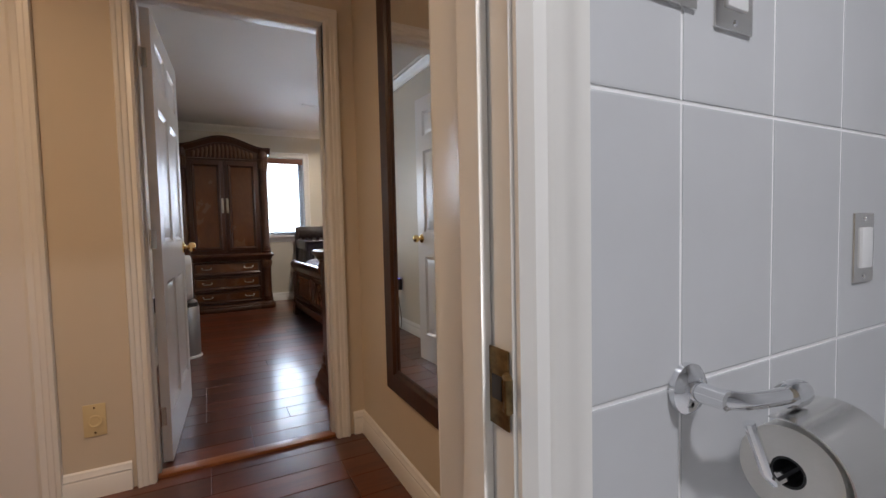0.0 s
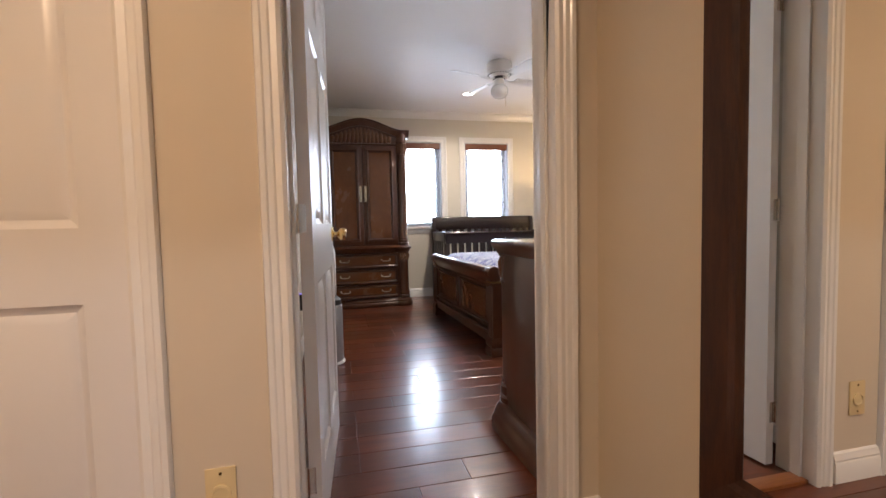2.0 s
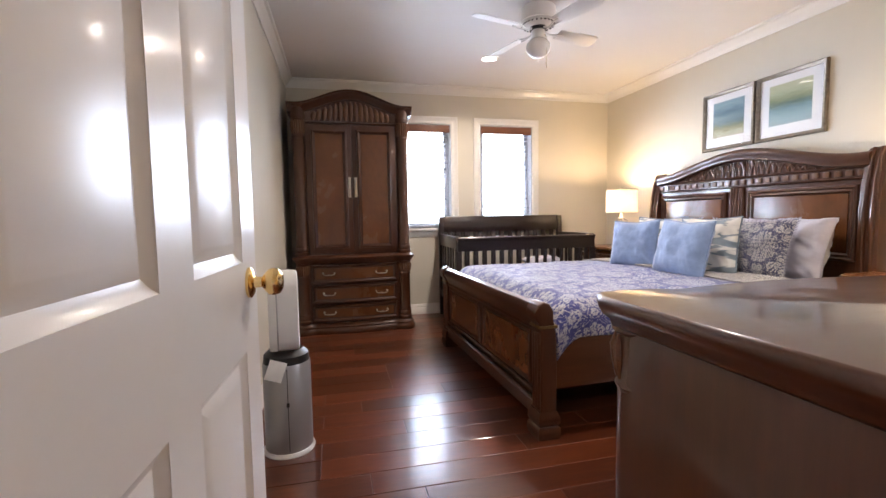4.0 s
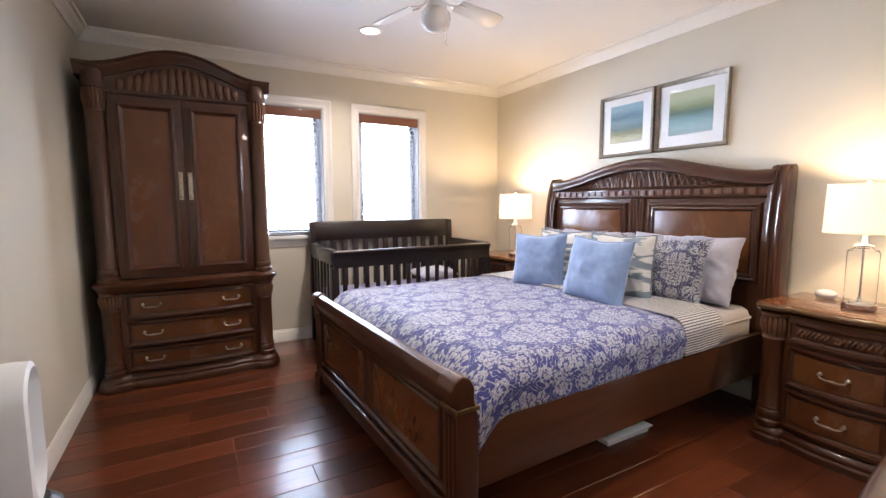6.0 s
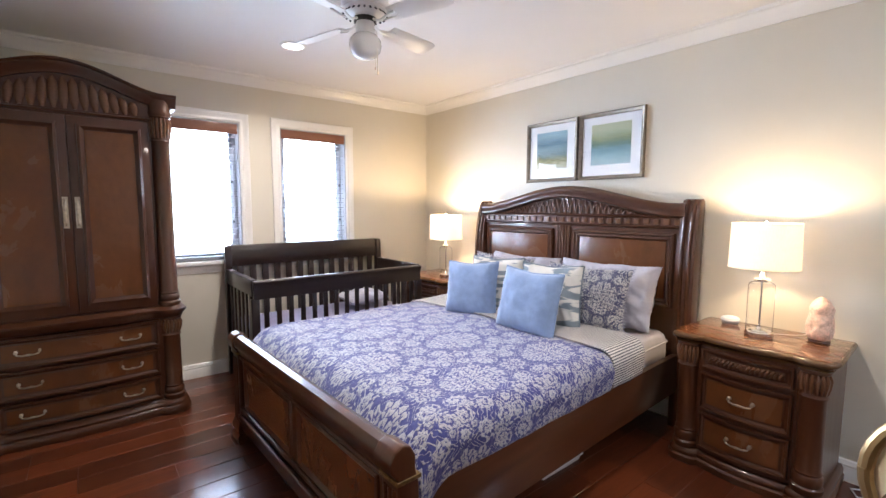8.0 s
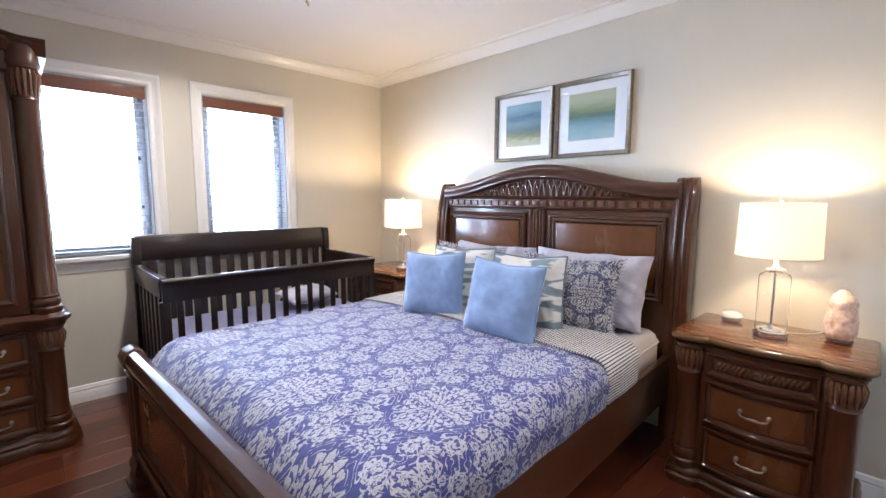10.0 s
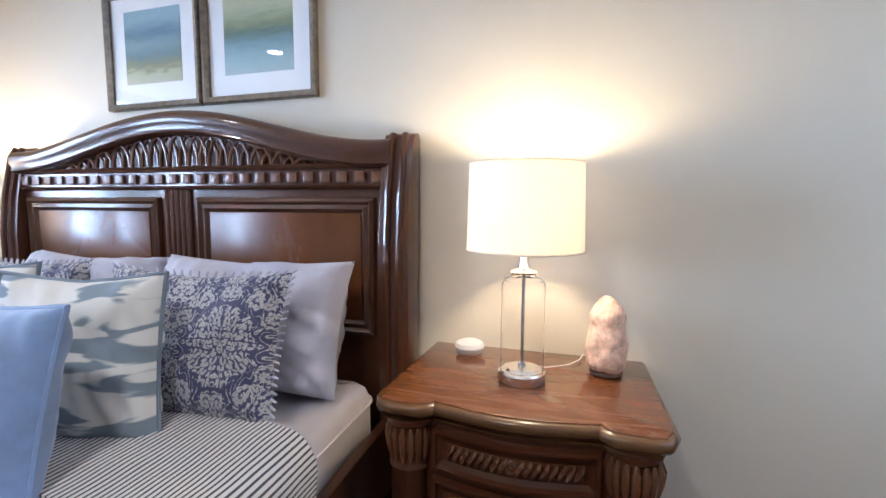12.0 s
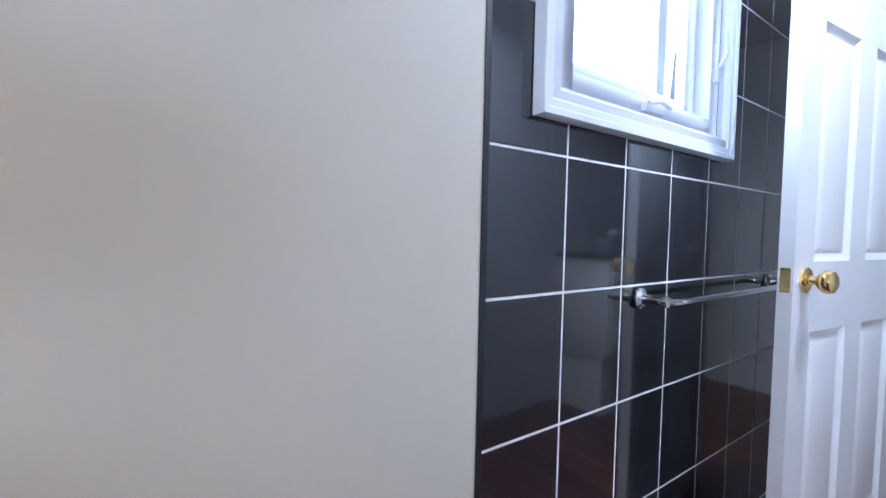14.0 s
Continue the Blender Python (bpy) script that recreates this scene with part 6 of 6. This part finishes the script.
for sx, sz, w, hh, lab in ((1.031, 1.283, 0.074, 0.115, "brushed steel switch plate with a white rocker"), (0.924, 1.293, 0.074, 0.115, "brushed steel switch plate with a white rocker"), (1.385, 0.961, 0.068, 0.108, "brushed steel switch plate with a tall white rocker")):
    sw = thing("switch_plate", Matrix.Translation((sx, BY0 + 0.003, sz)), lab, "switch", "bathroom switches")
    part("plate", S().box(-w / 2, w / 2, -0.006, 0, -hh / 2, hh / 2), STEEL, sw, bevel=0.003)
    part("rocker", S().box(-w * 0.27, w * 0.27, -0.010, -0.005, -hh * 0.29, hh * 0.29), WHITEP, sw, "white rocker", bevel=0.002)
    for z in (-hh * 0.42, hh * 0.42):
        part("screw", S().lathe([(0.0, 0.0), (0.004, 0.0), (0.003, 0.002), (0.0, 0.002)], 10, caps=False).moved(Matrix.Translation((0, -0.006, z)) @ Euler((radians(90), 0, 0)).to_matrix().to_4x4()), CHROME, sw)

# vanity across from the black tiles
vn = thing("bathroom_vanity", Matrix.Translation((2.41, 0.85, 0)), "white painted drawer vanity with a dark counter", "vanity")
part("body", S().box(0, 0.375, -0.29, 0.29, 0.36, 0.930), DOORP, vn, bevel=0.003)
part("plinth", S().box(0, 0.33, -0.27, 0.27, 0.0, 0.36), DOORP, vn)
part("counter", S().box(0, 0.40, -0.305, 0.305, 0.931, 0.957), DARKP, vn, "dark stone counter", bevel=0.004)
for z0, z1 in ((0.385, 0.555), (0.570, 0.740), (0.755, 0.915)):
    dr = part("drawer", S().box(0.376, 0.394, -0.275, 0.275, z0, z1), DOORP, vn, bevel=0.004)
    part("knob", S().lathe([(0.0, 0.0), (0.007, 0.0), (0.006, 0.012), (0.014, 0.020), (0.0, 0.026)], 14, caps=False).moved(Matrix.Translation((0.394, 0, (z0 + z1) / 2)) @ pose(0, 0, 0, 0, 90, 0)), STEEL, dr, "steel knob")
tc = thing("tissue_box", Matrix.Translation((2.66, 0.92, 0.958)), "grey tissue box on the vanity counter", "tissue box")
part("box", S().box(-0.06, 0.06, -0.12, 0.12, 0, 0.095), SILVERP, tc, bevel=0.006)
part("tissue", S().rings([[(x * q, y * q * 1.8, z) for x, y in arc(0, 0, 0.02, 0, 330, 11)] for z, q in ((0.096, 1.0), (0.125, 1.7), (0.150, 0.8))]), PAPER, tc)

# gilt chair by the dresser
ch = thing("oval_back_chair", Matrix.Translation((2.48, 3.245, 0)), "gilt oval-back chair with cream upholstery", "chair")
ring = [(-0.22, 0.245 * math.cos(k), 0.705 + 0.215 * math.sin(k)) for k in (2 * math.pi * i / 40 for i in range(41))]
part("back_frame", S().rod(ring, 0.017, 10), GOLD, ch, "gilded oval frame")
part("backrest", S().rings([[(-0.22 + o, 0.23 * s2 * math.cos(k), 0.705 + 0.20 * s2 * math.sin(k)) for k in (2 * math.pi * i / 40 for i in range(40))] for o, s2 in ((-0.028, 0.55), (-0.020, 0.9), (0.0, 1.0), (0.022, 0.9), (0.030, 0.55))]), CREAM, ch, smooth=60)
seat = [(p[0], p[1]) for p in arc(0.0, 0.0, 0.225, 0, 350, 35)]
part("seat", S().stack(seat, [(-0.02, 0.40), (0.0, 0.41), (0.0, 0.455), (-0.02, 0.478), (-0.08, 0.488)]), CREAM, ch, smooth=60)
part("seat_rail", S().stack(seat, [(0.0, 0.35), (0.006, 0.355), (0.006, 0.405), (0.0, 0.41)]), GOLD, ch, smooth=60)
for x, y in ((-0.16, -0.15), (-0.16, 0.15), (0.16, -0.15), (0.16, 0.15)):
    part("leg", S().lathe([(0.011, 0.0), (0.014, 0.03), (0.020, 0.30), (0.024, 0.33), (0.020, 0.355)], 12, x, y), GOLD, ch)
for y in (-0.12, 0.12):
    part("stile", S().rod([(-0.19, y, 0.38), (-0.215, y * 0.9, 0.52)], 0.012, 8), GOLD, ch)

# low clear box under the bed, and a cable by the chest
ub = thing("storage_tray", Matrix.Translation((2.60, 4.905, 0)) @ Matrix.Diagonal((1, 1, 0.6, 1)), "low white plastic tray under the bed", "storage tray")
part("tray", S().stack([(-0.16, -0.26), (0.16, -0.26), (0.16, 0.26), (-0.16, 0.26)], [(-0.01, 0.0), (0.0, 0.045), (0.008, 0.046), (0.008, 0.052)]), WHITEP, ub, bevel=0.004)
part("lid", S().box(-0.17, 0.17, -0.27, 0.27, 0.0525, 0.062), WHITEP, ub, bevel=0.003)
cb = thing("loose_cable", Matrix.Translation((3.56, 3.62, 0)), "loose white cable against the baseboard", "cable")
part("cable", S().rod([(0.05, 0.0, 0.30), (0.06, -0.02, 0.20), (0.03, -0.05, 0.10), (0.02, -0.03, 0.03), (-0.03, -0.05, 0.006), (-0.06, 0.02, 0.005), (0.0, 0.05, 0.006), (0.04, -0.02, 0.012)], 0.004, 6), WHITEP, cb)


# ---- floor boards and tiles ----
ys = [2.853] + [2.853 - 0.229 - 0.2195 * i for i in range(13)]
zs = [0.0, 0.08] + [0.371 + 0.2905 * i for i in range(7)] + [HC]
tiles(tile_wall, BLACK_TILE, "tile", grid_rects(sorted(ys), zs, 0.006, [(TW[0], TW[1], TW[2], TW[3])]), 0.0012, lambda a, z: Matrix.Translation((XE + 0.004, a, z)) @ pose(0, 0, 0, 0, 0, -90))
part("edge_trim", S().box(XE - 0.003, XE + 0.01, 2.853, 2.866, 0, HC), DARKP, tile_wall, "dark metal edge strip")
xs = [0.788] + [0.940 + 0.185 * i for i in range(0, 8)]
tiles(bath_wall, WHITE_TILE, "tile", grid_rects(xs, [0.0, 0.210, 0.519, 0.828, 1.137, 1.446, 1.755, 2.064, HC], 0.005), 0.0012, lambda a, z: Matrix.Translation((a, BY0 + 0.002, z)))

rng = random.Random(4)
BOARD = 0.1485
boards = {}


def lay_boards(x0, x1, y0, y1):
    y, row = y0, 0
    while y < y1 - 0.01:
        wy = min(BOARD, y1 - y)
        x = x0
        first = rng.choice((0.35, 0.55, 0.75, 0.95))
        while x < x1 - 0.01:
            ln = min(first if x == x0 else rng.choice((0.7, 0.9, 1.1, 1.3)), x1 - x)
            if x1 - x - ln < 0.12:
                ln = x1 - x
            key = (round(ln, 2), round(wy, 3))
            if key not in boards:
                a, c, e = ln / 2 - 0.0006, wy / 2 - 0.0006, 0.0022
                boards[key] = S().rings([[(-a, -c, -0.010), (a, -c, -0.010), (a, c, -0.010), (-a, c, -0.010)], [(-a, -c, -e * 0.6), (a, -c, -e * 0.6), (a, c, -e * 0.6), (-a, c, -e * 0.6)], [(-a + e, -c + e, 0), (a - e, -c + e, 0), (a - e, c - e, 0), (-a + e, c - e, 0)]]).mesh("board", smooth=10)
            tilt = pose(0, 0, 0, rng.uniform(-0.12, 0.12), rng.uniform(-0.03, 0.03), 0)
            part("board", boards[key], FLOORW, floor, at=Matrix.Translation((x + ln / 2, y + wy / 2, rng.uniform(-0.0004, 0.0002))) @ tilt)
            x += ln
        y += wy
        row += 1


lay_boards(XW, XE, 2.697, YN)
lay_boards(-1.4, HX, BY0 + 0.09, 2.643)
lay_boards(2.4, XE, -0.2, 2.697)
